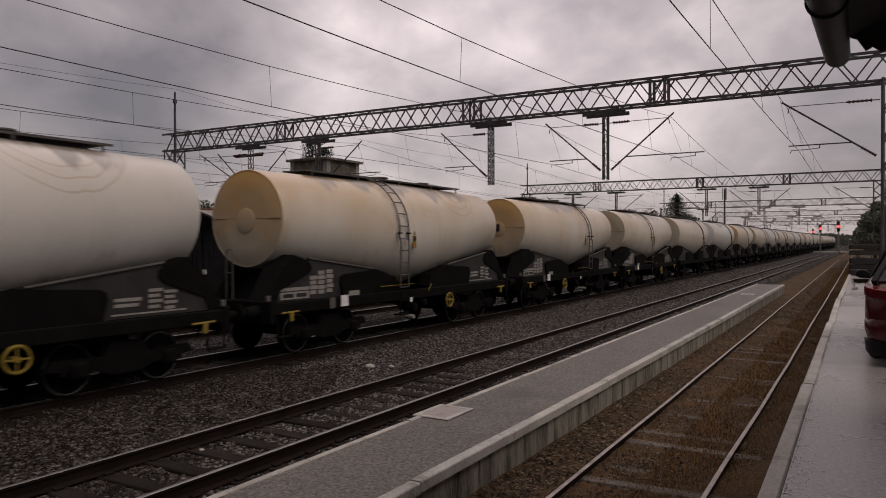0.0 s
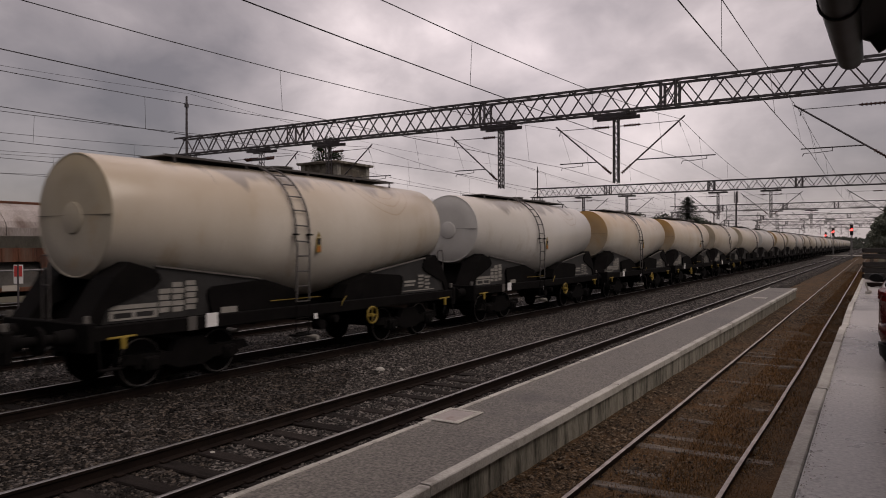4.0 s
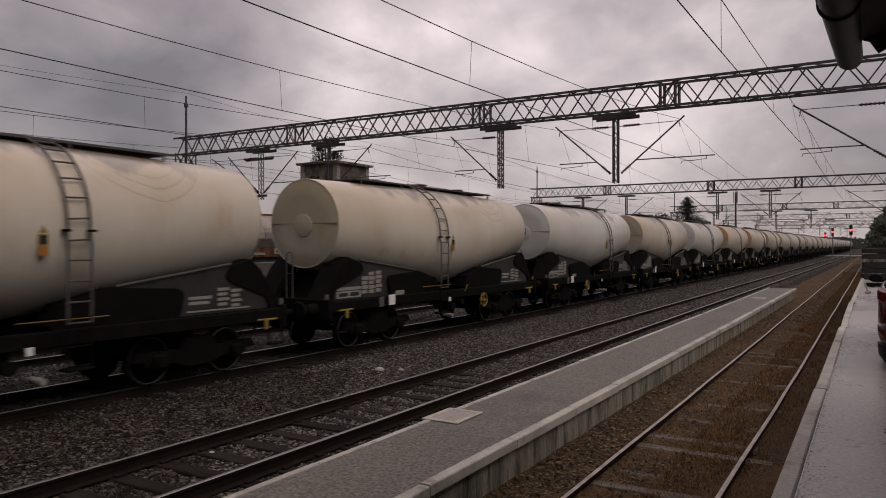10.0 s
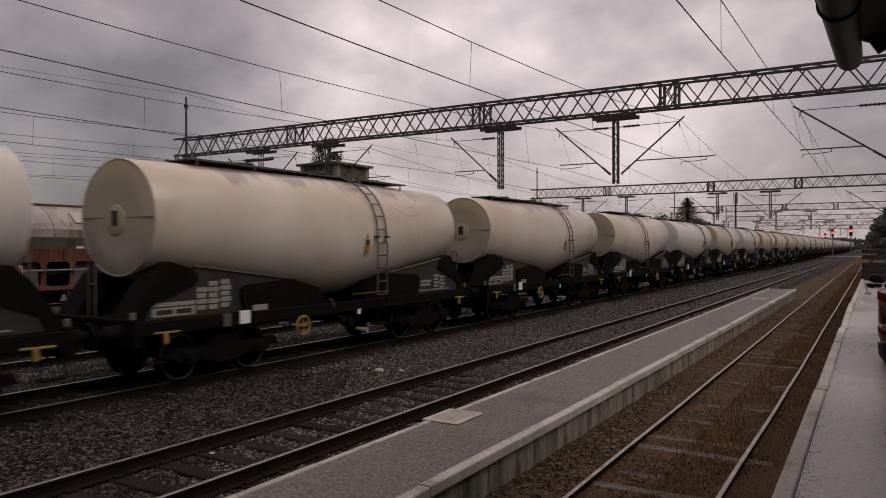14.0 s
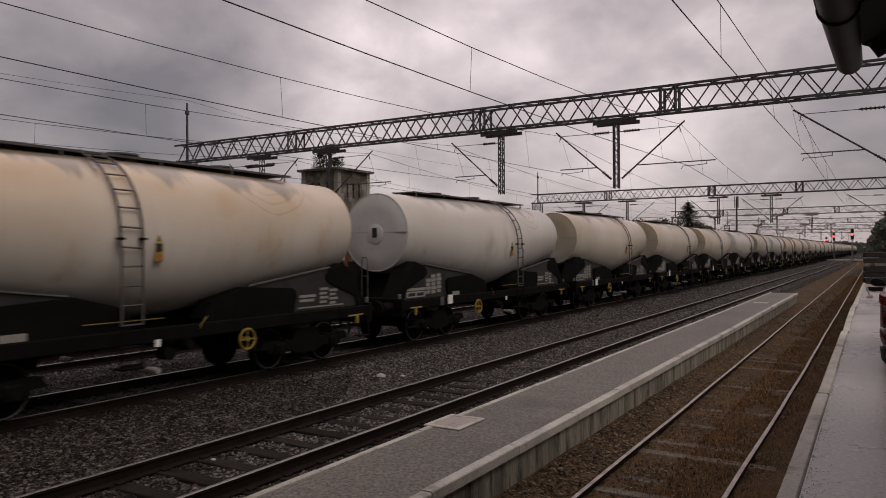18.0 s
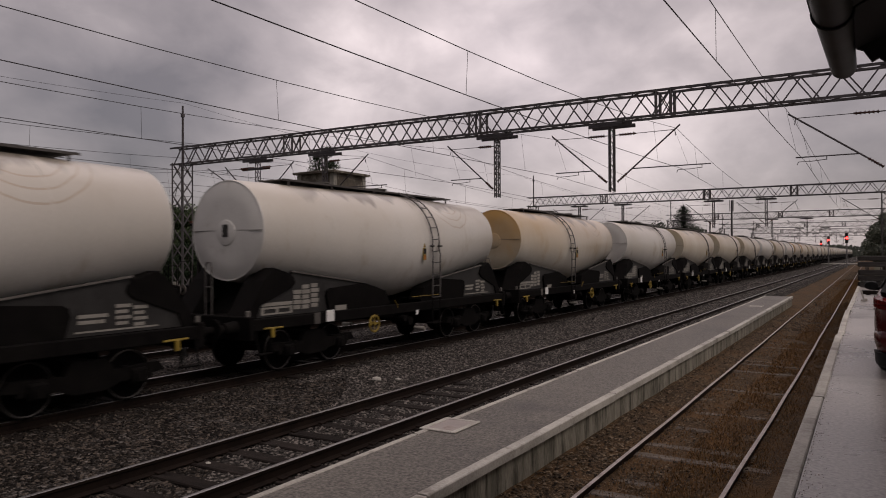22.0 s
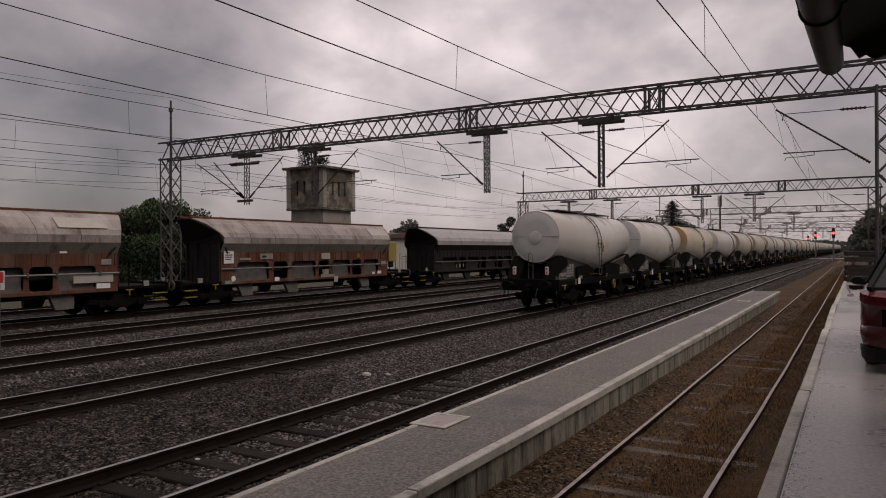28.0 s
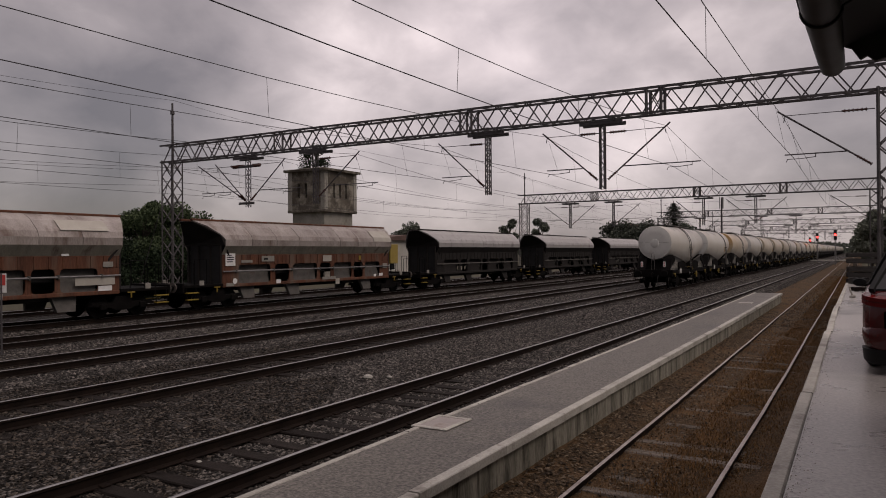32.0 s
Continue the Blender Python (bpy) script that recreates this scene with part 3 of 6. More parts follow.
def spread(x0, x1, y1, per_m2, y0=None, thin=1.0):
    """Places strewn evenly over a strip of the yard, which begins at half its distance from the platform."""
    n = int((x1 - x0) * (y1 - (0.25 * abs(x0 + x1) if y0 is None else y0)) * per_m2)
    x = rng.uniform(x0, x1, n)
    a = 0.5 * np.abs(x) if y0 is None else np.full(n, y0)
    return x, a + (y1 - a) * rng.random(n) ** thin


def strewn(name, x, y, size, material, label, zf=bed):
    scatter(name, x, y, [zf(float(u), float(v)) for u, v in zip(x, y)], size, M[material], label, "ballast")


def oily(x, y):
    """True where the ballast is soaked brown, a tone darkened also for lens vignetting: between the second line's rails
    and over a ragged patch before it.
    """
    patch = np.array([v + 3.5 * noise.noise((u * 0.5, v * 0.25, 7)) + 2.2 * (u + 12) < 16.5 for u, v in zip(x.tolist(), y.tolist())])
    inner = np.min([np.abs(x - c) for k, c in TRACKS.items() if k > 1], axis=0) < 1.0
    return ((x > -14.7) & patch) | inner


for x0, x1, y1, per, thin, size, what in ((-9.3, -5.5, 28, 640, 1.0, 0.036, "beside the low platform"), (-14.7, -9.3, 32, 460, 1.15, 0.038, "along the second line"), (-26.0, -14.7, 46, 200, 1.1, 0.046, "between the farther lines")):
    ox, oy = spread(x0, x1, y1, per, thin=thin)
    dark = oily(ox, oy)
    strewn("ballast_stones", ox[~dark], oy[~dark], size, "stone", "loose grey crushed ballast stones " + what)
    strewn("oily_ballast_stones", ox[dark], oy[dark], size, "stone_brown", "dark oily brown ballast stones " + what)
strewn("distant_ballast_stones", *spread(-14.7, -5.6, 85, 105, 28, 1.4), 0.055, "stone", "grey crushed ballast stones along the running lines")
flat = lambda u, v: -0.362
strewn("siding_stones", *spread(-4.0, -0.7, 45, 130, 3, 1.5), 0.026, "stone_earth", "scattered stones and dirt in the siding", flat)
strewn("pale_siding_stones", *spread(-3.7, -0.75, 34, 9, 4, 1.4), 0.032, "stone", "loose pale stones strewn over the siding", flat)
strewn("wall_foot_stones", *spread(-3.80, -3.15, 36, 240, 4, 1.3), 0.032, "stone_earth", "pale stones fallen along the foot of the platform wall", lambda u, v: -0.355 + 0.1 * min(1.0, max(0.0, (-3.1 - u) / 0.5)))
strewn("distant_siding_stones", *spread(-5.3, -0.8, 125, 85, 30, 1.3), 0.05, "stone_earth", "dark stones and dirt along the far siding", lambda u, v: -0.355)

# dead grass tufts in the siding
gv, gf = [], []
for i in range(170000):
    y = 3.2 + 85 * rng.random() ** 2.0
    x = (rng.uniform(-1.5, -0.58), rng.uniform(-3.9, -0.6), rng.uniform(-2.4, -1.55))[rng.integers(3)]
    if noise.noise((x * 1.3, y * 0.7, 9)) < -0.30:
        continue
    big = 1 + y * 0.02
    hgt, a, lean = big * rng.uniform(0.012, 0.055), rng.uniform(0, 6.28), rng.uniform(0.02, 0.08)
    dx, dy = math.cos(a), math.sin(a)
    o = len(gv)
    gv += [(x - dy * 0.0045 * big, y + dx * 0.0045 * big, -0.375), (x + dy * 0.0045 * big, y - dx * 0.0045 * big, -0.375), (x + dx * lean, y + dy * lean, -0.365 + hgt)]
    gf.append((o, o + 1, o + 2))
tagged(new("dead_grass", quick_mesh("dead_grass", gv, gf, M["drygrass"])), "short dead brown grass in the siding", "grass", kind="stuff")

# ---- tracks ----
RAIL = [(-0.075, -0.172), (0.075, -0.172), (0.075, -0.160), (0.012, -0.138), (0.012, -0.048), (0.034, -0.036), (0.036, -0.004), (-0.036, -0.004), (-0.034, -0.036), (-0.012, -0.048), (-0.012, -0.138), (-0.075, -0.160)]


def rail_mesh(xf, ys, top, k=1.0):
    s = Shape()
    s.loft([[(xf(y) + u * k, y, w + top) for u, w in RAIL] for y in ys])
    return s


def rail_head(xf, ys, top, k=1.0):
    s = Shape()
    s.loft([[(xf(y) + u * k, y, w + top) for u, w in ((-0.034, -0.0035), (0.034, -0.0035), (0.024, 0.0), (-0.024, 0.0))] for y in ys])
    return s


sleeper_mesh = Shape().box(-1.28, 1.28, -0.125, 0.125, -0.15, 0.0, 0.015).mesh("sleeper", M["sleeper"])
old_mesh = Shape().box(-1.25, 1.25, -0.12, 0.12, -0.13, 0.0, 0.03).mesh("sleeper", M["oldsleeper"])
clip_mesh = Shape().box(-0.13, 0.13, -0.06, 0.06, 0.0, 0.03, 0.008).mesh("rail_chair", M["railside"])
for k, cx in TRACKS.items():
    tr = thing("track_%d" % k, pose(cx, 0, 0), "railway track with dark steel rails on wooden sleepers in ballast", "track", kind="structure")
    for side in (-0.752, 0.752):
        xf = lambda y, side=side: side
        r = part("rail", rail_mesh(xf, [-40, 100, 300, 600], 0), M["railside"], tr, "dark brown steel rail")
        part("rail_head", rail_head(xf, [-40, 100, 300, 600], 0), M["railtop"], r, "worn bright running surface")
    far = Shape()
    near_end = {1: 62, 2: 55, 3: 55, 4: 30, 5: 20, 6: 0}[k]
    start = {1: 1.0, 2: 3.0, 3: 5.0, 4: 8.0, 5: 9.0, 6: 10.0}[k]
    y = start
    i = 0
    while y < 160:
        zz = -0.168 if k < 3 else -0.172
        if y < near_end:
            ob = part("sleeper", sleeper_mesh, None, tr)
            ob.location = (rng.uniform(-0.02, 0.02), y + rng.uniform(-0.02, 0.02), zz + rng.uniform(-0.006, 0.004))
            ob.rotation_euler = (0, 0, rng.uniform(-0.012, 0.012))
            if k == 1 and y < 40:
                for sd in (-0.752, 0.752):
                    c = part("rail_chair", clip_mesh, None, tr)
                    c.location = (sd, ob.location.y, zz - 0.004)
        else:
            far.box(-1.28, 1.28, y - 0.12, y + 0.12, zz - 0.1, zz, 0)
        y += 0.62
        i += 1
    if far.v:
        tagged(part("sleepers", far, M["sleeper"], tr), kind="stuff")

tr = thing("siding_track", pose(0, 0, 0), "old rusty siding track half buried in earth and dead grass", "track", kind="structure")
for side in (-0.752, 0.752):
    wob = lambda y, side=side: siding_x(y) + side + 0.008 * math.sin(y * 0.35 + side) + 0.004 * math.sin(y * 1.1)
    ys = [-15 + 0.8 * i for i in range(90)] + [60 + 8 * i for i in range(32)]
    r = part("rail", rail_mesh(wob, ys, -0.27, 0.8), M["railside"], tr, "rusty low rail")
    part("rail_head", rail_head(wob, ys, -0.27, 0.8), M["railold"], r, "dull rusted rail top")
y = 2.0
while y < 75:
    if rng.random() > 0.46:
        ob = part("sleeper", old_mesh, None, tr)
        ob.location = (siding_x(y) + rng.uniform(-0.05, 0.05), y + rng.uniform(-0.05, 0.05), -0.364 + rng.uniform(-0.016, 0.012))
        ob.rotation_euler = (rng.uniform(-0.02, 0.02), rng.uniform(-0.01, 0.01), rng.uniform(-0.03, 0.03))
    y += 0.66

# ---- low platform between the running line and the siding ----
PX0 = -5.29


def px1(y):
    """Edge of the platform towards the siding."""
    return -3.79 - 0.0024 * y


def plat_z(y):
    return 0.20 + 0.0012 * max(0.0, y - 20)


low = thing("platform_1", pose(0, 0, 0), "low narrow platform with asphalt top and pale concrete edges", "platform", kind="structure")
ys = [-14, 26] + [26 + 17 * i / 8 for i in range(1, 9)]
s = Shape()
s.loft([[(PX0 + 0.10, y, -0.6), (px1(y) - 0.04, y, -0.6), (px1(y) - 0.04, y, plat_z(y) - 0.085), (PX0 + 0.10, y, plat_z(y) - 0.085)] for y in ys])
part("retaining_wall", s, M["wall_streak"], low, "grey concrete wall with dark damp streaks", smooth=0)
s = Shape()
s.loft([[(PX0 + 0.09, y, plat_z(y) - 0.08), (px1(y) - 0.12, y, plat_z(y) - 0.08), (px1(y) - 0.12, y, plat_z(y)), (PX0 + 0.09, y, plat_z(y))] for y in ys])
part("surface", s, M["asphalt"], low, "worn grey asphalt", smooth=0)
y = -14.0
while y < 42.5:
    for x0, x1, nm in ((PX0, PX0 + 0.09, "edge_stone"), (px1(y + 1) - 0.12, px1(y + 1) + 0.02, "coping_stone")):
        e = min(y + 1.98, 43)
        q = Shape()
        dz = rng.uniform(-0.004, 0.006)
        q.loft([[(x0, yy, plat_z(yy) - 0.10 + dz), (x1, yy, plat_z(yy) - 0.10 + dz), (x1, yy, plat_z(yy) + dz), (x1 - 0.012, yy, plat_z(yy) + 0.012 + dz), (x0 + 0.012, yy, plat_z(yy) + 0.012 + dz), (x0, yy, plat_z(yy) + dz)] for yy in (y, e)])
        part(nm, q, M["concrete"], low, smooth=0)
    y += 2.0
hat = thing("platform_hatch", pose(-5.07, 8.62, 0.205), "pale concrete hatch frame with a rusty steel cover in the platform", "hatch")
part("frame", Shape().box(-0.28, -0.20, -0.37, 0.37, 0, 0.022).box(0.20, 0.28, -0.37, 0.37, 0, 0.022).box(-0.20, 0.20, -0.37, -0.29, 0, 0.022).box(-0.20, 0.20, 0.29, 0.37, 0, 0.022), M["concrete"], hat)
part("cover", Shape().box(-0.195, 0.195, -0.285, 0.285, 0, 0.015), M["hatch"], hat, "reddish worn steel cover")
hat2 = copy_thing(hat, pose(-4.6, 34.5, plat_z(34.5)))

# ---- loading platform under the camera ----
lp = thing("platform_2", pose(0, 0, 0), "wet asphalt loading platform with a pale concrete kerb", "platform", kind="structure")


def kerb_x(y):
    """Outer edge of the kerb, which drifts outwards along the platform."""
    return -0.507 - 0.0098 * y if y < 17 else -0.674 - 0.004 * (y - 17)


plat_ys = [-26, -12, 0, 6, 12, 17, 24, 36, 48]
part("retaining_wall", Shape().loft([[(kerb_x(y) + 0.03, y, -0.7), (kerb_x(y) + 0.11, y, -0.7), (kerb_x(y) + 0.11, y, PLAT - 0.08), (kerb_x(y) + 0.03, y, PLAT - 0.08)] for y in plat_ys]), M["wall_streak"], lp, "dark stained platform wall", smooth=0)
s = Shape()
s.loft([[(kerb_x(y) + 0.112, y, PLAT - 0.3), (6.5, y, PLAT - 0.3), (6.5, y, PLAT), (kerb_x(y) + 0.112, y, PLAT)] for y in plat_ys])
part("surface", s, M["wet"], lp, "wet grey asphalt with a dull sheen", smooth=0)
KERB = [(0.0, -0.078), (0.108, -0.078), (0.112, 0.010), (0.100, 0.022), (0.014, 0.022), (0.0, 0.010)]
JOINTS = [-4.0, 2.2, 8.4, 14.9, 21.5, 28.0, 34.6, 41.2, 47.6]
for i, (a, e) in enumerate(zip(JOINTS, JOINTS[1:])):
    sx, sz, tw = rng.uniform(-0.004, 0.004), rng.uniform(-0.003, 0.003), (-0.022 if i == 3 else rng.uniform(-0.004, 0.004))
    n = 6
    q = Shape()
    q.loft([[(u + sx + kerb_x(a + (e - a) * j / n) + tw * (2 * j / n - 1) + 0.002 * noise.noise((a, 2.0 * j, 0)), a + 0.008 + (e - a - 0.016) * j / n, w + PLAT + sz) for u, w in KERB] for j in range(n + 1)])
    part("kerb_stone", q, M["concrete"], lp, smooth=0)

gy = 2.5 + 26 * rng.random(1500) ** 1.6
scatter("kerb_debris", [kerb_x(float(v)) + 0.125 + 0.13 * rng.random() ** 3.5 for v in gy], gy, np.full(1500, PLAT + 0.002), 0.006, M["stone_earth"], "dark grit and dead leaves along the kerb", "debris")

# ---- overhead line gantries ----


def lattice_post(s, x, y, z0, z1, wx, wy, step, t):
    for a in (-wx / 2, wx / 2):
        for b in (-wy / 2, wy / 2):
            s.bar((x + a, y + b, z0), (x + a, y + b, z1), t, t)
    n = max(1, round((z1 - z0) / step))
    st = (z1 - z0) / n
    for i in range(n):
        za, zb = z0 + i * st, z0 + (i + 1) * st
        d = 1 if i % 2 else -1
        for b in (-wy / 2, wy / 2):
            s.bar((x - d * wx / 2, y + b, za), (x + d * wx / 2, y + b, zb), t * 0.6, t * 0.6)
            if wx > 0.5:
                s.bar((x + d * wx / 2, y + b, za), (x - d * wx / 2, y + b, zb), t * 0.6, t * 0.6)
        for a in (-wx / 2, wx / 2):
            s.bar((x + a, y - d * wy / 2, za), (x + a, y + d * wy / 2, zb), t * 0.6, t * 0.6)
    return s


def insulator(parent, p, q, r=0.075):
    """One turned porcelain body with six sheds."""
    p, q = Vector(p), Vector(q)
    d = (q - p).normalized()
    u = d.orthogonal().normalized()
    w = d.cross(u)
    n = 6
    prof = [(0.0, 0.4)] + [(f, k) for i in range(n) for f, k in (((i + 0.08) / n, 0.4), ((i + 0.12) / n, 1.0), ((i + 0.55) / n, 0.5))] + [(1.0, 0.4)]
    s = Shape().loft([[p.lerp(q, f) + (u * math.cos(6.28318 * a / 8) + w * math.sin(6.28318 * a / 8)) * r * k for a in range(8)] for f, k in prof])
    return part("insulator", s, M["insul"], parent, "brown porcelain insulator")


def cantilever(g, px, y, d, reach, far=False, zb=5.60, zt=7.70):
    """Bracket of one drop post: raking tube, top stay, registration arm, steady arm. d: side; far: the arm reaches beyond the wire."""
    tip = (px + d * reach, y, zt)
    foot = (px + d * 0.16, y, zb)
    v = Vector(tip) - Vector(foot)
    f, t = Vector(foot), Vector(tip)
    br = part("bracket_tube", Shape().cyl(f + v * 0.20, t + v * 0.09, 0.034, n=8).cyl(t, t + Vector((d * 0.05, 0, -0.25)), 0.018, n=6), M["galv"], g)
    insulator(br, f + v * 0.03, f + v * 0.20)
    a, b = Vector((px + d * 0.14, y, zt - 0.02)), t + v * 0.0
    st = part("top_stay", Shape().cyl(a.lerp(b, 0.36), b, 0.014, n=6).cyl(a, a.lerp(b, 0.08), 0.02, n=6), M["galv"], g)
    insulator(st, a.lerp(b, 0.08), a.lerp(b, 0.36))
    k = f + v * ((6.20 - zb) / (zt - zb))
    e = Vector((px + d * (reach + (1.42 if far else 0.02)), y, 6.20))
    h = e.x - d * (0.34 if far else 1.05)
    c = -d if far else d
    arm = part("registration_arm", Shape().cyl(k, e, 0.024, n=6).cyl((h, y, 6.20), (h, y, 6.05), 0.016, n=6), M["galv"], g)
    part("steady_arm", Shape().rod([(h, y, 6.07), (h + c * 0.5, y, 6.03), (h + c * 0.95, y, 6.03), (h + c * 1.0, y, 5.92)], 0.014), M["galv"], arm)
    t2 = Vector((h + c * 0.55, y, 6.22))
    part("hanger_wire", Shape().cyl(t, t2, 0.005, n=4), M["wire"], arm)


def gantry(y, xl, xr, posts, base_r, label):
    g = thing("overhead_gantry", pose(0, y, 0), label, "gantry", "gantries over the tracks")
    for x, z0 in ((xl, -0.6), (xr, base_r)):
        part("column", lattice_post(Shape(), x, 0, z0, 8.4, 1.0, 0.72, 1.0, 0.08), M["columnsteel"], g, "grey lattice steel column")
        part("foot", Shape().box(x - 0.85, x + 0.85, -0.6, 0.6, z0 - 0.05, z0 + 0.18, 0.03), M["concrete"], g)
    zt, zb, hw = 9.33, 8.30, 0.34
    for b in (-hw, hw):
        for z in (zb, zt):
            part("chord", Shape().bar((xl - 0.7, b, z), (xr + 0.7, b, z), 0.085, 0.095), M["galv"], g, "long angle-steel chord")
    step = 1.49
    n = round((xr - xl + 1.4) / step)
    for b, off in ((-hw, 0.0), (hw, 0.30)):
        for i in range(n):
            xa = xl - 0.36 + i * step + off
            s = Shape()
            s.bar((xa, b, zb), (xa + step / 2, b, zt), 0.05, 0.05)
            s.bar((xa + step / 2, b, zt), (min(xa + step, xr + 0.7), b, zb), 0.05, 0.05)
            part("web_brace", s, M["galv"], g)
    for z in (zb, zt):
        s = Shape()
        for i in range(n):
            xa = xl - 0.7 + i * step
            s.bar((xa, -hw, z), (xa + step / 2, hw, z), 0.035, 0.035)
            s.bar((xa + step / 2, hw, z), (xa + step, -hw, z), 0.035, 0.035)
        part("plan_bracing", s, M["galv"], g)
    for x in (xl + 0.55 * (xr - xl), xl + 0.78 * (xr - xl), xl + 0.24 * (xr - xl)):
        for b in (-hw, hw):
            s = Shape()
            for dx in (-0.3, 0.3):
                s.bar((x + dx, b, zb), (x + dx, b, zt), 0.09, 0.09)
            s.bar((x - 0.3, b, zb), (x + 0.3, b, zt), 0.04, 0.04)
            s.bar((x + 0.3, b, zb), (x - 0.3, b, zt), 0.04, 0.04)
            part("splice_frame", s, M["galv"], g, "bolted splice of the beam")
    part("mast_pin", Shape().cyl((xl + 0.05, 0, 8.2), (xl + 0.05, 0, 12.0), 0.085, 0.06, n=8).cyl((xl + 0.05, 0, 11.3), (xl + 0.05, 0, 11.5), 0.13, n=8), M["galv"], g, "slim mast on top of the column")
    for px, arms in posts:
        part("hanger_channel", Shape().box(px - 0.95, px + 0.95, -0.30, -0.22, 8.00, 8.16, 0.01).box(px - 0.95, px + 0.95, 0.22, 0.30, 8.00, 8.16, 0.01).bar((px - 0.6, 0.3, 8.14), (px - 0.6, 0.3, 8.3), 0.1, 0.1).bar((px + 0.6, -0.3, 8.14), (px + 0.6, -0.3, 8.3), 0.1, 0.1), M["galv"], g)
        part("drop_post", lattice_post(Shape(), px, 0, 5.25, 8.02, 0.20, 0.20, 0.26, 0.045), M["galv"], g, "hanging lattice drop post")
        for d, reach, far in arms:
            cantilever(g, px, 0, d, reach, far)
        if len(arms) > 2:
            part("cross_bar", Shape().box(px - 0.62, px + 0.62, -0.17, -0.13, 7.52, 7.66, 0.01), M["galv"], g)
            part("cross_bar", Shape().box(px - 0.62, px + 0.62, -0.17, -0.13, 5.40, 5.54, 0.01), M["galv"], g)
            for d in (-1, 1):
                insulator(g, (px + d * 0.62, -0.15, 7.6), (px + d * 1.12, -0.15, 7.6), 0.09)
    cantilever(g, xr - 0.45, 0, -1, 3.1)
    part("guy_rod", Shape().cyl((xl - 0.45, 0, 6.9), (xl - 3.2, -0.2, 0.0), 0.018, n=6), M["galv"], g, "slanting steel guy rod")
    return g


POSTS = [(-30.85, [(-1, 3.85, False), (-1, 2.5, False), (1, 2.6, True)]), (-25.8, [(1, 2.72, True)]), (-15.30, [(-1, 2.5, False)]), (-9.77, [(-1, 2.55, False), (1, 2.65, True)])]
gantry(GANTRY_Y, -37.4, 0.95, POSTS, PLAT, "grey lattice steel gantry over all tracks with hanging posts")
for k in range(1, 6):
    xl = -35.3 if k == 1 else -31.0
    gantry(GANTRY_Y + SPAN * k, xl, 0.95, [(-29.5, [(-1, 3.0, False), (1, 2.7, True)]), (-24.4, [(1, 2.8, True)]), (-14.7, [(-1, 2.6, False)]), (-9.6, [(-1, 2.6, False), (1, 2.65, True)])][0 if k == 1 else 1:], PLAT if k < 1 else -0.4, "distant lattice steel gantry over the tracks")

# ---- overhead wires ----


def wire_z(y, low_z, rise):
    u = ((y - GANTRY_Y) % SPAN) / SPAN * 2 - 1
    return low_z + rise * u * u


# messenger over mid-span and at the gantry, contact wire over mid-span and at the gantry
WIRES = [(-2.27, -2.72, -2.3, -2.3), (-7.1, -7.05, -7.17, -6.8), (-12.36, -12.45, -12.3, -12.24), (-17.4, -18.0, -17.4, -17.6), (-22.9, -23.0, -23.0, -22.8), (-27.6, -28.2, -27.6, -28.0), (-33.6, -34.6, -33.6, -34.3)]
for ma, mb, ca, cb in WIRES:
    w = thing("overhead_wire", pose(0, 0, 0), "thin overhead contact line with droppers", "overhead wire", "wires over the tracks")
    y0, y1 = GANTRY_Y - 2 * SPAN, GANTRY_Y + 5 * SPAN
    n = 7 * 14
    side = lambda y, a, b: a + (b - a) * (((y - GANTRY_Y) % SPAN) / SPAN * 2 - 1) ** 2
    mp = [(side(y0 + (y1 - y0) * i / n, ma, mb), y0 + (y1 - y0) * i / n, wire_z(y0 + (y1 - y0) * i / n, 6.71 if ma == -12.36 else 6.62, 1.04 if ma == -12.36 else 1.13)) for i in range(n + 1)]
    cp = [(side(p[1], ca, cb), p[1], wire_z(p[1], 5.80, 0.25)) for p in mp]
    part("messenger_wire", Shape().tube(mp, 0.0092, 6), M["wire"], w)
    part("contact_wire", Shape().tube(cp, 0.0098, 6), M["wire"], w)
    for a, b in list(zip(mp, cp))[1::2]:
        if -15 < a[1] < 140:
            part("dropper", Shape().cyl(a, b, 0.005, n=5), M["wire"], w)
for x, z in ((-37.2, 12.15), (-36.5, 7.7), (-38.0, 6.9)):
    w = Shape()
    pts = [(x, GANTRY_Y - 2 * SPAN + SPAN * 5 * i / 70, wire_z(GANTRY_Y - 2 * SPAN + SPAN * 5 * i / 70, z - 0.9, 0.9)) for i in range(71)]
    ob = part("feeder_wire", w.tube(pts, 0.0095, 5), M["wire"])
    tagged(ob, "thin return feeder wire along the gantry masts", "wire", "wires over the tracks")

# ---- tank wagons ----
HALF, TANK = 6.55, 5.35


def tank_ring(y, n=48):
    u = max(0.0, (abs(y) - 0.55) / (TANK - 0.55))
    r, c = 1.475 - 0.345 * u, 2.85 + 0.28 * u
    return [(r * math.cos(6.28318 * i / n), y, c + r * math.sin(6.28318 * i / n)) for i in range(n)]


def scale_ring(ring, k, y):
    cz = sum(p[2] for p in ring) / len(ring)
    return [(p[0] * k, y, cz + (p[2] - cz) * k) for p in ring]


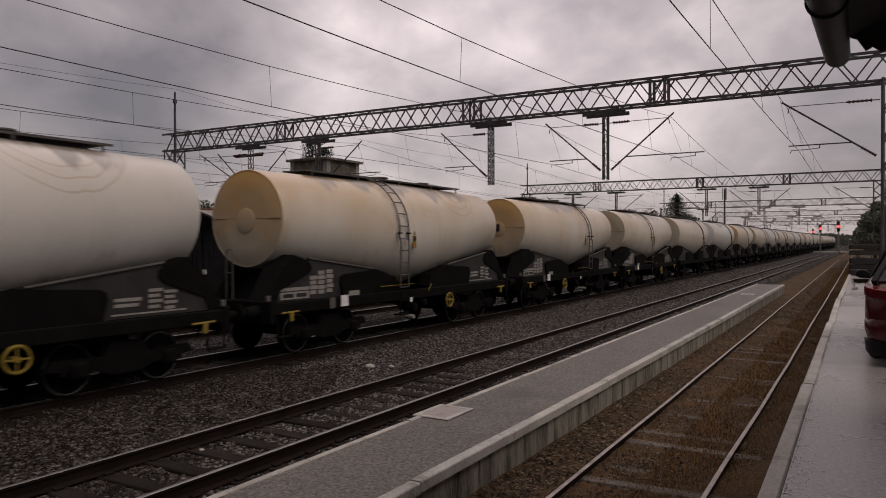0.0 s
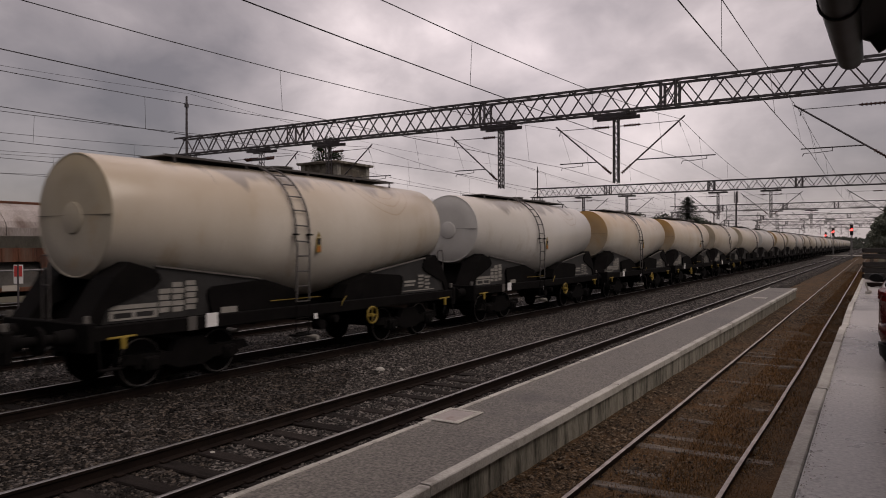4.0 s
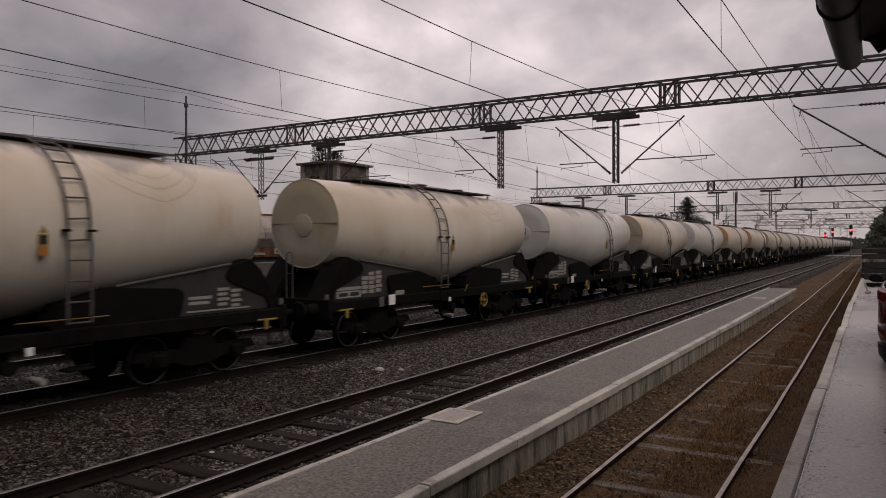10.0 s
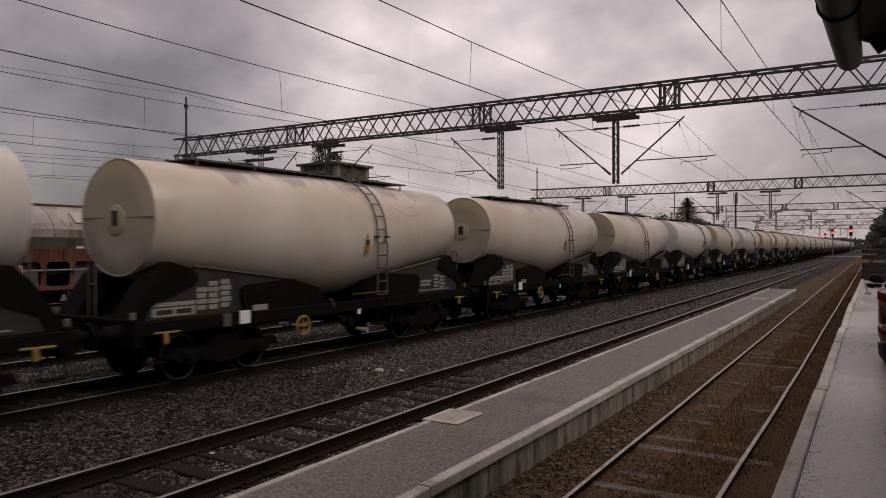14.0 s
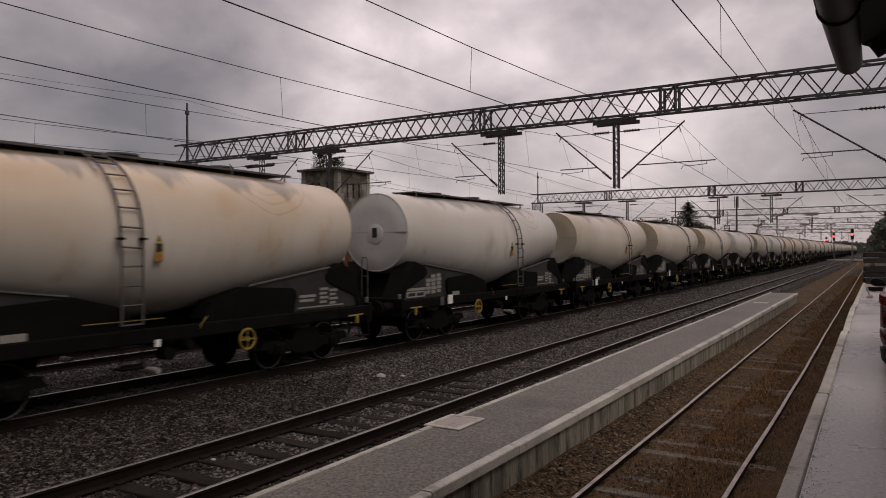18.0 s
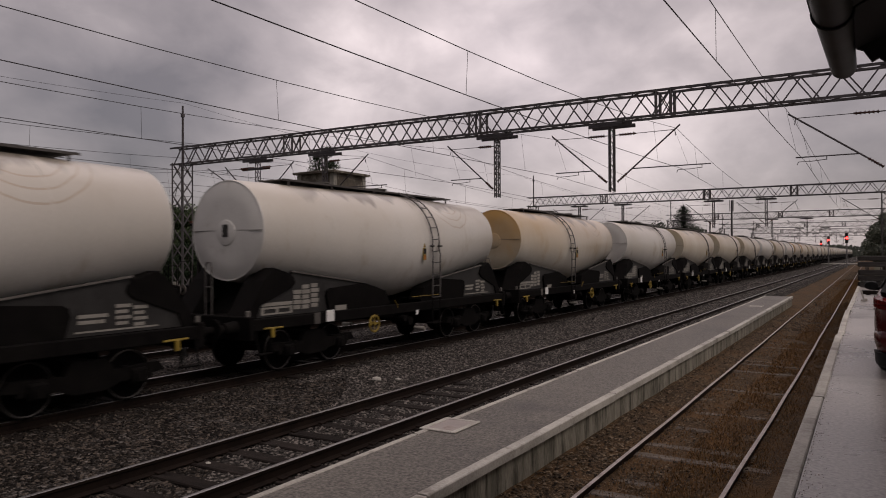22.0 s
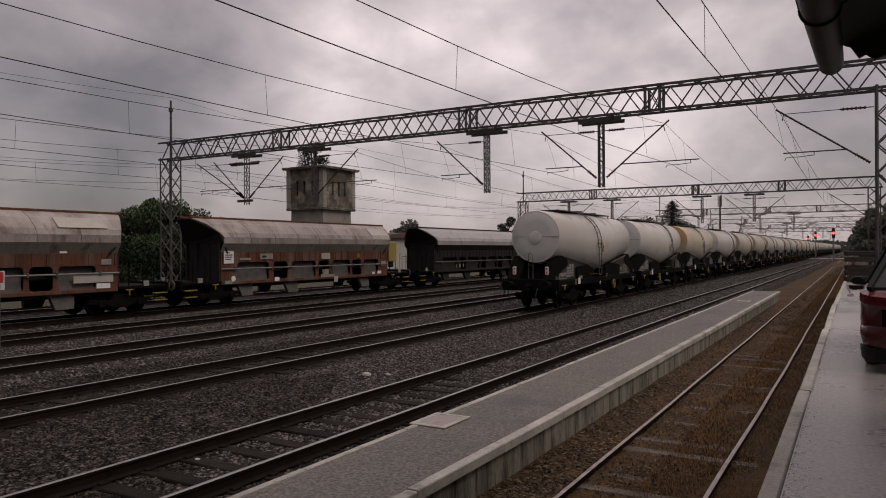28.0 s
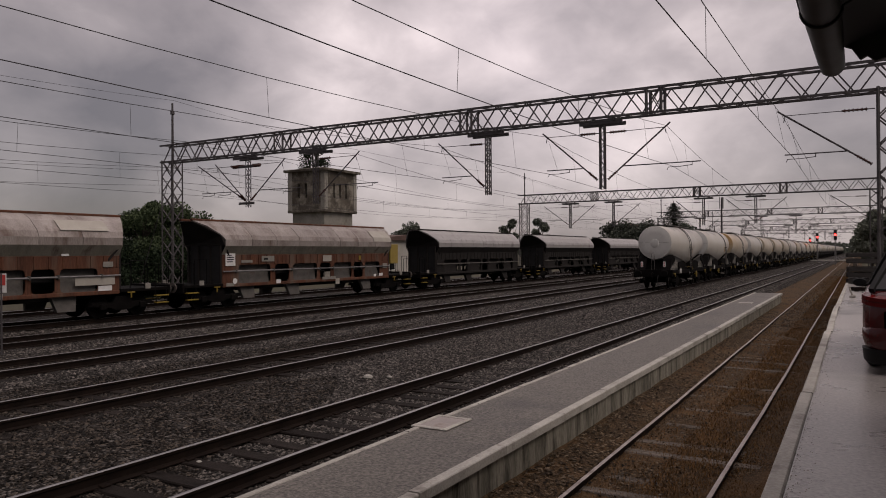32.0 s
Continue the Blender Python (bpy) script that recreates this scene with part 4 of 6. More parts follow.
def tank_wagon():
    w = thing("tank_wagon", pose(0, 0, 0), "white tank wagon with a tapering barrel on black bogies", "tank wagon", "wagons of the moving tank train")
    ys = [-TANK, -TANK + 0.05, -3.0, -0.55, 0.55, 3.0, TANK - 0.05, TANK]
    rings = [scale_ring(tank_ring(ys[0]), 0.985, ys[0])] + [tank_ring(y) for y in ys[1:-1]] + [scale_ring(tank_ring(ys[-1]), 0.985, ys[-1])]
    tank = part("tank", Shape().loft(rings, caps=False), M["white"], w, "smooth painted steel barrel, widest in the middle")
    for d in (-1, 1):
        r0 = tank_ring(d * TANK)
        e = Shape()
        e.loft([scale_ring(r0, 0.985, d * TANK), scale_ring(r0, 0.97, d * (TANK + 0.012)), scale_ring(r0, 0.6, d * (TANK + 0.035)), scale_ring(r0, 0.02, d * (TANK + 0.045))], caps=False)
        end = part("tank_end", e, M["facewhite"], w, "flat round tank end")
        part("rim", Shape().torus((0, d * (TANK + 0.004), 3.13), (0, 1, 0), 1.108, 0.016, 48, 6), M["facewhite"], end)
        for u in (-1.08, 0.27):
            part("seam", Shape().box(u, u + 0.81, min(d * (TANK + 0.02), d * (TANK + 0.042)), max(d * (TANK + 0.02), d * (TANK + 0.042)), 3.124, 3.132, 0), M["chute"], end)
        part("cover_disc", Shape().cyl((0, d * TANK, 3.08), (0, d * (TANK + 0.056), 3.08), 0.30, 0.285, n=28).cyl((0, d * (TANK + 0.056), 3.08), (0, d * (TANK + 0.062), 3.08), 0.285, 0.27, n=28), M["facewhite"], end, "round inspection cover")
        if d == 1:
            part("number_plate", Shape().box(-0.085, 0.085, d * (TANK + 0.063), d * (TANK + 0.075), 2.98, 3.26, 0), M["panel"], end, "dark blank plate with pale edge")
    for y in (-3.0, 3.0, 0.55, -0.55):
        r = tank_ring(y - 0.012)
        part("weld_band", Shape().loft([[(p[0] * 1.0015, y - 0.012, p[2]) for p in r], [(p[0] * 1.0015, y + 0.012, p[2]) for p in r]], caps=False), M["facecream"], tank)
    # roof walkway and filling domes
    part("roof_walkway", Shape().box(-0.36, 0.36, -3.7, 3.95, 4.352, 4.380, 0.006), M["walkway"], w, "dark grated roof walkway")
    s = Shape()
    for sx in (-0.37, 0.37):
        s.bar((sx, -3.75, 4.366), (sx, 4.0, 4.366), 0.03, 0.045)
        for y in (-3.5, -1.6, 0.4, 2.2, 3.8):
            s.bar((sx, y, 4.16), (sx, y, 4.366), 0.04, 0.04)
    part("walkway_frame", s, M["laddersteel"], w)
    for y, r in ((-0.2, 0.28), (2.2, 0.2)):
        part("manhole", Shape().cyl((0, y, 4.2), (0, y, 4.43), r, n=20).cyl((0, y, 4.43), (0, y, 4.46), r + 0.04, n=20), M["walkway"], w, "round manhole on the barrel top")
    # side ladders hugging the barrel
    for sx in (-1, 1):
        def at(a, off, y):
            r = 1.475 + off - 0.345 * max(0.0, (abs(y) - 0.55) / (TANK - 0.55))
            c = 2.85 + 0.28 * max(0.0, (abs(y) - 0.55) / (TANK - 0.55))
            return (sx * r * math.cos(a), y, c + r * math.sin(a))
        lad = Shape()
        for y in (-1.25, -0.85):
            lad.rod([(sx * 1.515, y, 1.35), (sx * 1.53, y, 2.6)] + [at(radians(a), 0.07, y) for a in range(-6, 81, 8)] + [(sx * 0.36, y, 4.40)], 0.022, 6)
        lad_ob = part("side_ladder", lad, M["laddersteel"], w, "curved steel side ladder")
        low = Shape()
        for y in (-1.25, -0.85):
            low.cyl((sx * 1.50, y, 0.62), (sx * 1.515, y, 1.36), 0.019, n=6)
        part("lower_ladder", low, M["grime"], lad_ob, "black lower ladder")
        for z in (0.62, 0.93):
            part("rung", Shape().cyl((sx * 1.505, -1.25, z + 0.06), (sx * 1.505, -0.85, z + 0.06), 0.016, n=6), M["grime"], lad_ob)
        for i in range(4):
            z = 1.36 + i * 0.33
            part("rung", Shape().cyl((sx * 1.51, -1.25, z), (sx * 1.51, -0.85, z), 0.016, n=6), M["laddersteel"], lad_ob)
        for i in range(7):
            a = radians(-8 + i * 13)
            part("rung", Shape().cyl(at(a, 0.07, -1.25), at(a, 0.07, -0.85), 0.016, n=6), M["laddersteel"], lad_ob)
        part("ladder_bracket", Shape().box(min(sx * 1.46, sx * 1.56), max(sx * 1.46, sx * 1.56), -1.33, -1.20, 2.80, 2.84, 0.006).box(min(sx * 1.46, sx * 1.56), max(sx * 1.46, sx * 1.56), -0.90, -0.77, 2.80, 2.84, 0.006), M["grime"], lad_ob)
        part("step_plate", Shape().box(min(sx * 1.30, sx * 1.56), max(sx * 1.30, sx * 1.56), -1.29, -0.81, 0.60, 0.64, 0.008), M["grime"], w)
        dp = part("data_plate", Shape().box(min(sx * 1.465, sx * 1.485), max(sx * 1.465, sx * 1.485), -0.57, -0.41, 2.42, 2.76, 0.004), M["fadedyellow"], w, "small worn yellow hazard plate")
        a0, a1 = sorted((sx * 1.486, sx * 1.490))
        part("hazard_sign", Shape().prism([(-0.55, 2.78), (-0.43, 2.78), (-0.49, 2.90)], "x", min(sx * 1.470, sx * 1.482), max(sx * 1.470, sx * 1.482)), M["yellow"], dp, "yellow warning triangle")
        part("plate_field", Shape().box(a0, a1, -0.55, -0.43, 2.60, 2.74, 0), M["dark"], dp)
        part("plate_label", Shape().box(a0, a1, -0.55, -0.43, 2.44, 2.56, 0), M["platestripe"], dp, "orange lower half")
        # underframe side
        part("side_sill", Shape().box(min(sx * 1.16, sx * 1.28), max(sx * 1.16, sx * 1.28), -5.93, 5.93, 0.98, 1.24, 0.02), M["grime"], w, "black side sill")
        for d in (-1, 1):
            pl = [(d * 5.60, 1.24), (d * 5.54, 1.50), (d * 4.50, 1.86), (d * 4.48, 2.20), (d * 1.95, 1.88), (d * 1.95, 1.24)]
            side = part("side_panel", Shape().prism(pl, "x", min(sx * 1.05, sx * 1.09), max(sx * 1.05, sx * 1.09)), M["panel"], w, "dark grey side panel", smooth=0)
            part("top_angle", Shape().bar((sx * 1.10, d * 4.52, 2.215), (sx * 1.10, d * 1.95, 1.885), 0.07, 0.03), M["walkway"], side, "pale edge angle along the panel top", smooth=0)
            t = Shape()
            x0, x1 = sorted((sx * 1.090, sx * 1.095))
            lay = lambda a, b, z0, z1: t.box(x0, x1, min(sx * a, sx * b), max(sx * a, sx * b), z0, z1, 0)
            if d * sx < 0:
                # framed table with two windows, and three columns of lettered fields
                for z0, z1 in ((1.475, 1.55), (1.41, 1.45), (1.285, 1.32)):
                    lay(-5.42, -4.46, z0, z1)
                for y in (-5.42, -4.98, -4.54):
                    lay(y, y + 0.08, 1.32, 1.41)
                for y, top, rows in ((-4.42, 1.79, 4), (-4.13, 1.90, 5), (-3.83, 1.92, 5)):
                    for i in range(rows):
                        lay(y, y + 0.26 - 0.04 * ((i + rows) % 2), top - 0.115 * i - 0.09, top - 0.115 * i)
            else:
                lay(3.45, 5.05, 1.295, 1.325)
                for y, wd, top, rows in ((3.50, 0.55, 1.60, 2), (4.20, 0.30, 1.74, 4), (4.55, 0.28, 1.70, 4)):
                    for i in range(rows):
                        lay(y, y + wd - 0.06 * (i % 2), top - 0.10 * i - 0.06, top - 0.10 * i)
            part("lettering", t, M["letter"], side, "pale unreadable lettering", smooth=0)
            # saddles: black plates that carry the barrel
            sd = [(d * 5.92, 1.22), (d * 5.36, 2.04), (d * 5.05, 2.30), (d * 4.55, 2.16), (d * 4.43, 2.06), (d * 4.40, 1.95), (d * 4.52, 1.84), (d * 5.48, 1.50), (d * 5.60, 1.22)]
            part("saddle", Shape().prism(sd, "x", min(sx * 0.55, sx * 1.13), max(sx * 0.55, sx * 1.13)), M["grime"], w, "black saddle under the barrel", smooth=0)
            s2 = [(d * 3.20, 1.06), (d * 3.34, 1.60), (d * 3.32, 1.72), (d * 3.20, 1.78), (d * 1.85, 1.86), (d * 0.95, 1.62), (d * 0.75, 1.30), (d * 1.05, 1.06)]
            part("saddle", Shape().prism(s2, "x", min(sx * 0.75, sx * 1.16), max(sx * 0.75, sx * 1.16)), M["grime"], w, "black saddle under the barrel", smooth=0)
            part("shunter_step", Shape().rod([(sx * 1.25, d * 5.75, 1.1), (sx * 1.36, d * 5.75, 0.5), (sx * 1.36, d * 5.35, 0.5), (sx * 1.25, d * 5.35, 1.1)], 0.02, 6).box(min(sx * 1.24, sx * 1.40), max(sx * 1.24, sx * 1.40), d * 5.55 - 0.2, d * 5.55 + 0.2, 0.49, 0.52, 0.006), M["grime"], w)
            part("corner_lamp_bracket", Shape().box(min(sx * 1.14, sx * 1.20), max(sx * 1.14, sx * 1.20), d * 5.88 - 0.05, d * 5.88 + 0.05, 1.24, 1.42, 0.008), M["walkway"], w)
            part("tow_hook", Shape().box(min(sx * 1.28, sx * 1.34), max(sx * 1.28, sx * 1.34), d * 5.3 - 0.05, d * 5.3 + 0.05, 0.82, 1.02, 0.01).rod([(sx * 1.31, d * 5.3 - 0.30, 1.02), (sx * 1.31, d * 5.3 + 0.24, 1.03)], 0.022, 6), M["yellow"], w, "yellow brake lever")
        hw = part("hand_wheel", Shape().torus((sx * 1.34, 1.70, 0.82), (1, 0, 0), 0.205, 0.026, 22, 6).bar((sx * 1.34, 1.50, 0.82), (sx * 1.34, 1.90, 0.82), 0.026, 0.026).bar((sx * 1.34, 1.70, 0.62), (sx * 1.34, 1.70, 1.02), 0.026, 0.026).cyl((sx * 1.20, 1.70, 0.82), (sx * 1.37, 1.70, 0.82), 0.05, n=10), M["yellow"], w, "yellow parking brake hand wheel")
        part("white_plate", Shape().box(min(sx * 1.285, sx * 1.30), max(sx * 1.285, sx * 1.30), -0.14 - sx * 3.38, 0.14 - sx * 3.38, 1.01, 1.28, 0.004), M["whiteplate"], w, "small white sign plate")
        part("small_plate", Shape().box(min(sx * 1.285, sx * 1.295), max(sx * 1.285, sx * 1.295), -0.10 - sx * 3.84, 0.10 - sx * 3.84, 0.99, 1.25, 0.004), M["chute"], w, "small grey metal plate")
        part("table_plate", Shape().box(min(sx * 1.165, sx * 1.175), max(sx * 1.165, sx * 1.175), -0.21 - sx * 2.84, 0.21 - sx * 2.84, 1.22, 1.36, 0.004), M["letter"], w, "small pale table plate")
        part("label_plate", Shape().box(min(sx * 1.285, sx * 1.295), max(sx * 1.285, sx * 1.295), -0.44, -0.32, 0.90, 1.03, 0.004), M["whiteplate"], w, "small white label")
        part("pull_rod", Shape().rod([(sx * 1.22, -1.75, 1.40), (sx * 1.24, -0.2, 1.40)], 0.009, 6), M["yellow"], w, "thin yellow pull rod")
        part("marker_knob", Shape().cyl((sx * 1.30, -0.50, 0.50), (sx * 1.46, -0.50, 0.50), 0.065, 0.055, n=12).cyl((sx * 1.12, -0.50, 0.52), (sx * 1.30, -0.50, 0.50), 0.045, n=10), M["letter"], w, "pale dirty valve cap")
        part("outlet_valve", Shape().cyl((sx * 1.0, -0.10, 0.74), (sx * 1.26, -0.10, 0.74), 0.12, n=14).cyl((sx * 1.10, -0.10, 0.74), (sx * 1.10, -0.10, 1.15), 0.07, n=10), M["grime"], w)
        part("brake_lever", Shape().rod([(sx * 1.25, 0.55, 1.05), (sx * 1.29, 0.58, 1.22), (sx * 1.29, 0.72, 1.36)], 0.012, 6), M["yellow"], w, "slanting yellow lever")
    for d in (-1, 1):
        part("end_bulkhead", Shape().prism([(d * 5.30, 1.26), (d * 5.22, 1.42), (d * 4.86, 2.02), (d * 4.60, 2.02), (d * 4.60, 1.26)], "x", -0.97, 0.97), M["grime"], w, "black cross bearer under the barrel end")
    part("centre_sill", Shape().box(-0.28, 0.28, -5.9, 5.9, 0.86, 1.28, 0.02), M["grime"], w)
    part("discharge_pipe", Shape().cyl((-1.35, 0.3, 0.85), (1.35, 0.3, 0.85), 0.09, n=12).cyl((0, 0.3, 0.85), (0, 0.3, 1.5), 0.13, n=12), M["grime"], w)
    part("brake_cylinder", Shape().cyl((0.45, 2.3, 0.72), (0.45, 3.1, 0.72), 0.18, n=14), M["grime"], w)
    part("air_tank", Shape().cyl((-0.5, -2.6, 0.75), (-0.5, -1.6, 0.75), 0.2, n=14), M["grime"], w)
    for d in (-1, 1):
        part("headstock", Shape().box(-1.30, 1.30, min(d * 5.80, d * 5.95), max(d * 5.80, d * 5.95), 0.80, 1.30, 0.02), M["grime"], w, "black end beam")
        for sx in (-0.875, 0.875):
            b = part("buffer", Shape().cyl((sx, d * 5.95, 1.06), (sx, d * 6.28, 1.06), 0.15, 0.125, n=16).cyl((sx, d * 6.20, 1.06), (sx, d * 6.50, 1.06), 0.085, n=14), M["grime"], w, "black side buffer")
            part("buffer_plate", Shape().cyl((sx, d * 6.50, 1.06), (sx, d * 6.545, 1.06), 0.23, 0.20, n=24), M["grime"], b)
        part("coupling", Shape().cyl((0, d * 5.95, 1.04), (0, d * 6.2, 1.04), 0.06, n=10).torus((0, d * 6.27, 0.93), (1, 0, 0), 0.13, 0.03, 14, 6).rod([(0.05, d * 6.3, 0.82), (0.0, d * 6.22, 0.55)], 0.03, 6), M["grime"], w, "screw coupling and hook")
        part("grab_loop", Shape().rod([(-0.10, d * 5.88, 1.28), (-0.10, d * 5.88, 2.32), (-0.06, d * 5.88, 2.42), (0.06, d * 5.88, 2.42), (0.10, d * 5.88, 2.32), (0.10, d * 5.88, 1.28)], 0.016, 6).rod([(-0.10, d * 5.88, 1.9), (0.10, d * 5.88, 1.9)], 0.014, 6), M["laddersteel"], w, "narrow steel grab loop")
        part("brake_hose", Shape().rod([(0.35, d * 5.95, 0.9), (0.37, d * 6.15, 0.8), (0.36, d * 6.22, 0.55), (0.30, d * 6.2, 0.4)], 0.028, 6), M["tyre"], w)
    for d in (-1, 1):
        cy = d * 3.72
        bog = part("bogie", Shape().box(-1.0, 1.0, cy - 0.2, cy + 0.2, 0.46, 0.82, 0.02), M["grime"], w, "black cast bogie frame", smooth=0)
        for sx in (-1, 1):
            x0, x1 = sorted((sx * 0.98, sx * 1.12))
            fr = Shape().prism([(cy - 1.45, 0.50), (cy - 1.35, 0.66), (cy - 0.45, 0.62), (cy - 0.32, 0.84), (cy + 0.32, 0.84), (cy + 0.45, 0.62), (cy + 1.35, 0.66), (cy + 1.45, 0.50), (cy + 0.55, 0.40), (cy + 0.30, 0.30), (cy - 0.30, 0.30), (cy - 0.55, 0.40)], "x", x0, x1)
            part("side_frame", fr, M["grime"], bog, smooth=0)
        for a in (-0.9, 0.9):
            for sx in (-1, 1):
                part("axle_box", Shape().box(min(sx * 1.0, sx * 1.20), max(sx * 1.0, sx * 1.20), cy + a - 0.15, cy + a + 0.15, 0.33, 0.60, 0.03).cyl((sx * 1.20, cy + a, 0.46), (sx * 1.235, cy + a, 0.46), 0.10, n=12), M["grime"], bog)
                for off in (-0.24, 0.24):
                    part("spring", Shape().cyl((sx * 1.07, cy + a + off, 0.40), (sx * 1.07, cy + a + off, 0.66), 0.07, n=8), M["grime"], bog)
        for a in (-0.9, 0.9):
            ws = Shape()
            ws.cyl((-1.1, 0, 0), (1.1, 0, 0), 0.075, n=10)
            for sx in (-1, 1):
                ws.cyl((sx * 0.68, 0, 0), (sx * 0.71, 0, 0), 0.485, n=28)
                ws.cyl((sx * 0.71, 0, 0), (sx * 0.815, 0, 0), 0.46, n=28)
                ws.cyl((sx * 0.815, 0, 0), (sx * 0.84, 0, 0), 0.20, 0.16, n=14)
                for q in range(4):
                    ang = q * 1.5708
                    ws.cyl((sx * 0.816, 0.3 * math.cos(ang), 0.3 * math.sin(ang)), (sx * 0.822, 0.3 * math.cos(ang), 0.3 * math.sin(ang)), 0.05, n=8)
            wo = part("wheelset", ws, M["grime"], w, "pair of dark steel wheels on an axle")
            # pale ring of worn steel that also carries the rim's painted highlight
            for sx in (-1, 1):
                part("tread", Shape().torus((sx * 0.818, 0, 0), (1, 0, 0), 0.425, 0.016, 32, 5), M["wheelsteel"], wo, "worn wheel rim ring, paled for its highlight")
            wo.location = (0, cy + a, 0.46)
    return w


BASE_WAGON = tank_wagon()
# colour and direction of each wagon from the tail on; the direction says which end carries the plate
PAINT = "white white ochre white2 cream cream cream white cream white ochre ochre cream cream white ochre cream white cream cream white cream ochre white cream cream white cream white cream cream white cream white".split()
FLIP = [0, 1, 0, 1, 1, 1, 0, 1, 0, 0, 0, 1, 0, 1, 1, 0, 1, 0, 0, 1, 1, 0, 1, 0, 1, 0, 0, 1, 0, 1, 1, 0, 1, 0]
LABEL = {"white": "dirty white tank wagon with a tapering barrel on black bogies", "white2": "greyish white tank wagon with a tapering barrel on black bogies",
         "cream": "cream-stained tank wagon with a tapering barrel on black bogies", "ochre": "ochre-stained cream tank wagon with a rusty yellow end"}
FACE = {"white": "facewhite", "white2": "facewhite", "cream": "facecream", "ochre": "faceochre"}
wagons = []
for k, paint in enumerate(PAINT):
    w = BASE_WAGON if k == 0 else copy_thing(BASE_WAGON, pose(0, 0, 0))
    tagged(w, LABEL[paint])
    for o in w.children_recursive:
        use = None
        if o.name.startswith("weld_band") or o.name.startswith("tank") and not o.name.startswith("tank_"):
            use = M[paint.strip("2")]
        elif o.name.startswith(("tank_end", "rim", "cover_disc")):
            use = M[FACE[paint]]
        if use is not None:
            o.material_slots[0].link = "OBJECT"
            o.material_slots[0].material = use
    # the far part of the train keeps only what can be seen of it
    if k > 12:
        for o in list(w.children_recursive):
            if o.name.startswith(("spring", "rung", "axle_box", "brake", "air", "table", "small_plate", "label_plate", "pull", "outlet", "corner", "plate_", "hazard", "coupling", "marker", "tow_hook", "shunter", "lettering", "seam", "weld", "hand", "white_plate", "data", "discharge")):
                bpy.data.objects.remove(o)
    wagons.append(w)
# tail lamps: boards hung on the last wagon's end
for sx in (-0.72, 0.78):
    lamp = part("tail_board", Shape().box(sx - 0.075, sx + 0.075, -6.0, -5.96, 1.49, 1.84, 0.008), M["whiteplate"], BASE_WAGON, "white tail board with red squares")
    part("red_square", Shape().box(sx - 0.035, sx + 0.035, -6.006, -6.002, 1.54, 1.64, 0).box(sx - 0.035, sx + 0.035, -6.006, -6.002, 1.70, 1.79, 0), M["redplate"], lamp)


def tail_face(t):
    """Place of the last wagon's rear tank end along the line: the train slows a little."""
    return 11.681 + 5.4351 * (t - 24.6) - 0.00521 * (t * t - 24.6 * 24.6)


# slack of the couplings, wagon by wagon from the tail
SLACK = [0.05, 0.0, -0.07, 0.05, -0.10, -0.07, 0.11, 0.08, 0.05, 0.01, -0.06]


def motions():
    times = [2.0 * i for i in range(17)]
    for k, w in enumerate(wagons):
        turn = 180 if FLIP[k] else 0
        walk(w, [(t, pose(TRACKS[2], tail_face(t) + TANK + 13.1 * k + (SLACK[k] if k < len(SLACK) else 0.0), 0, 0, 0, turn)) for t in times])
        if k > 11:
            continue
        for o in w.children_recursive:
            if o.name.startswith("wheelset"):
                y = o.location.y
                d = -1 if FLIP[k] else 1
                walk(o, [(0.12 * i, pose(0, y, 0.46, -d * math.degrees((tail_face(0.12 * i) - tail_face(0)) / 0.46))) for i in range(268)])

# ---- parked hopper wagons ----
OPEN = [(0.075, 0.233), (0.258, 0.333), (0.356, 0.497), (0.516, 0.582), (0.604, 0.723), (0.738, 0.803), (0.818, 0.930)]
HL = 6.9


def sx_box(s, sx, x0, x1, y0, y1, z0, z1, c=0.008):
    a, b = sorted((sx * x0, sx * x1))
    return s.box(a, b, y0, y1, z0, z1, c)


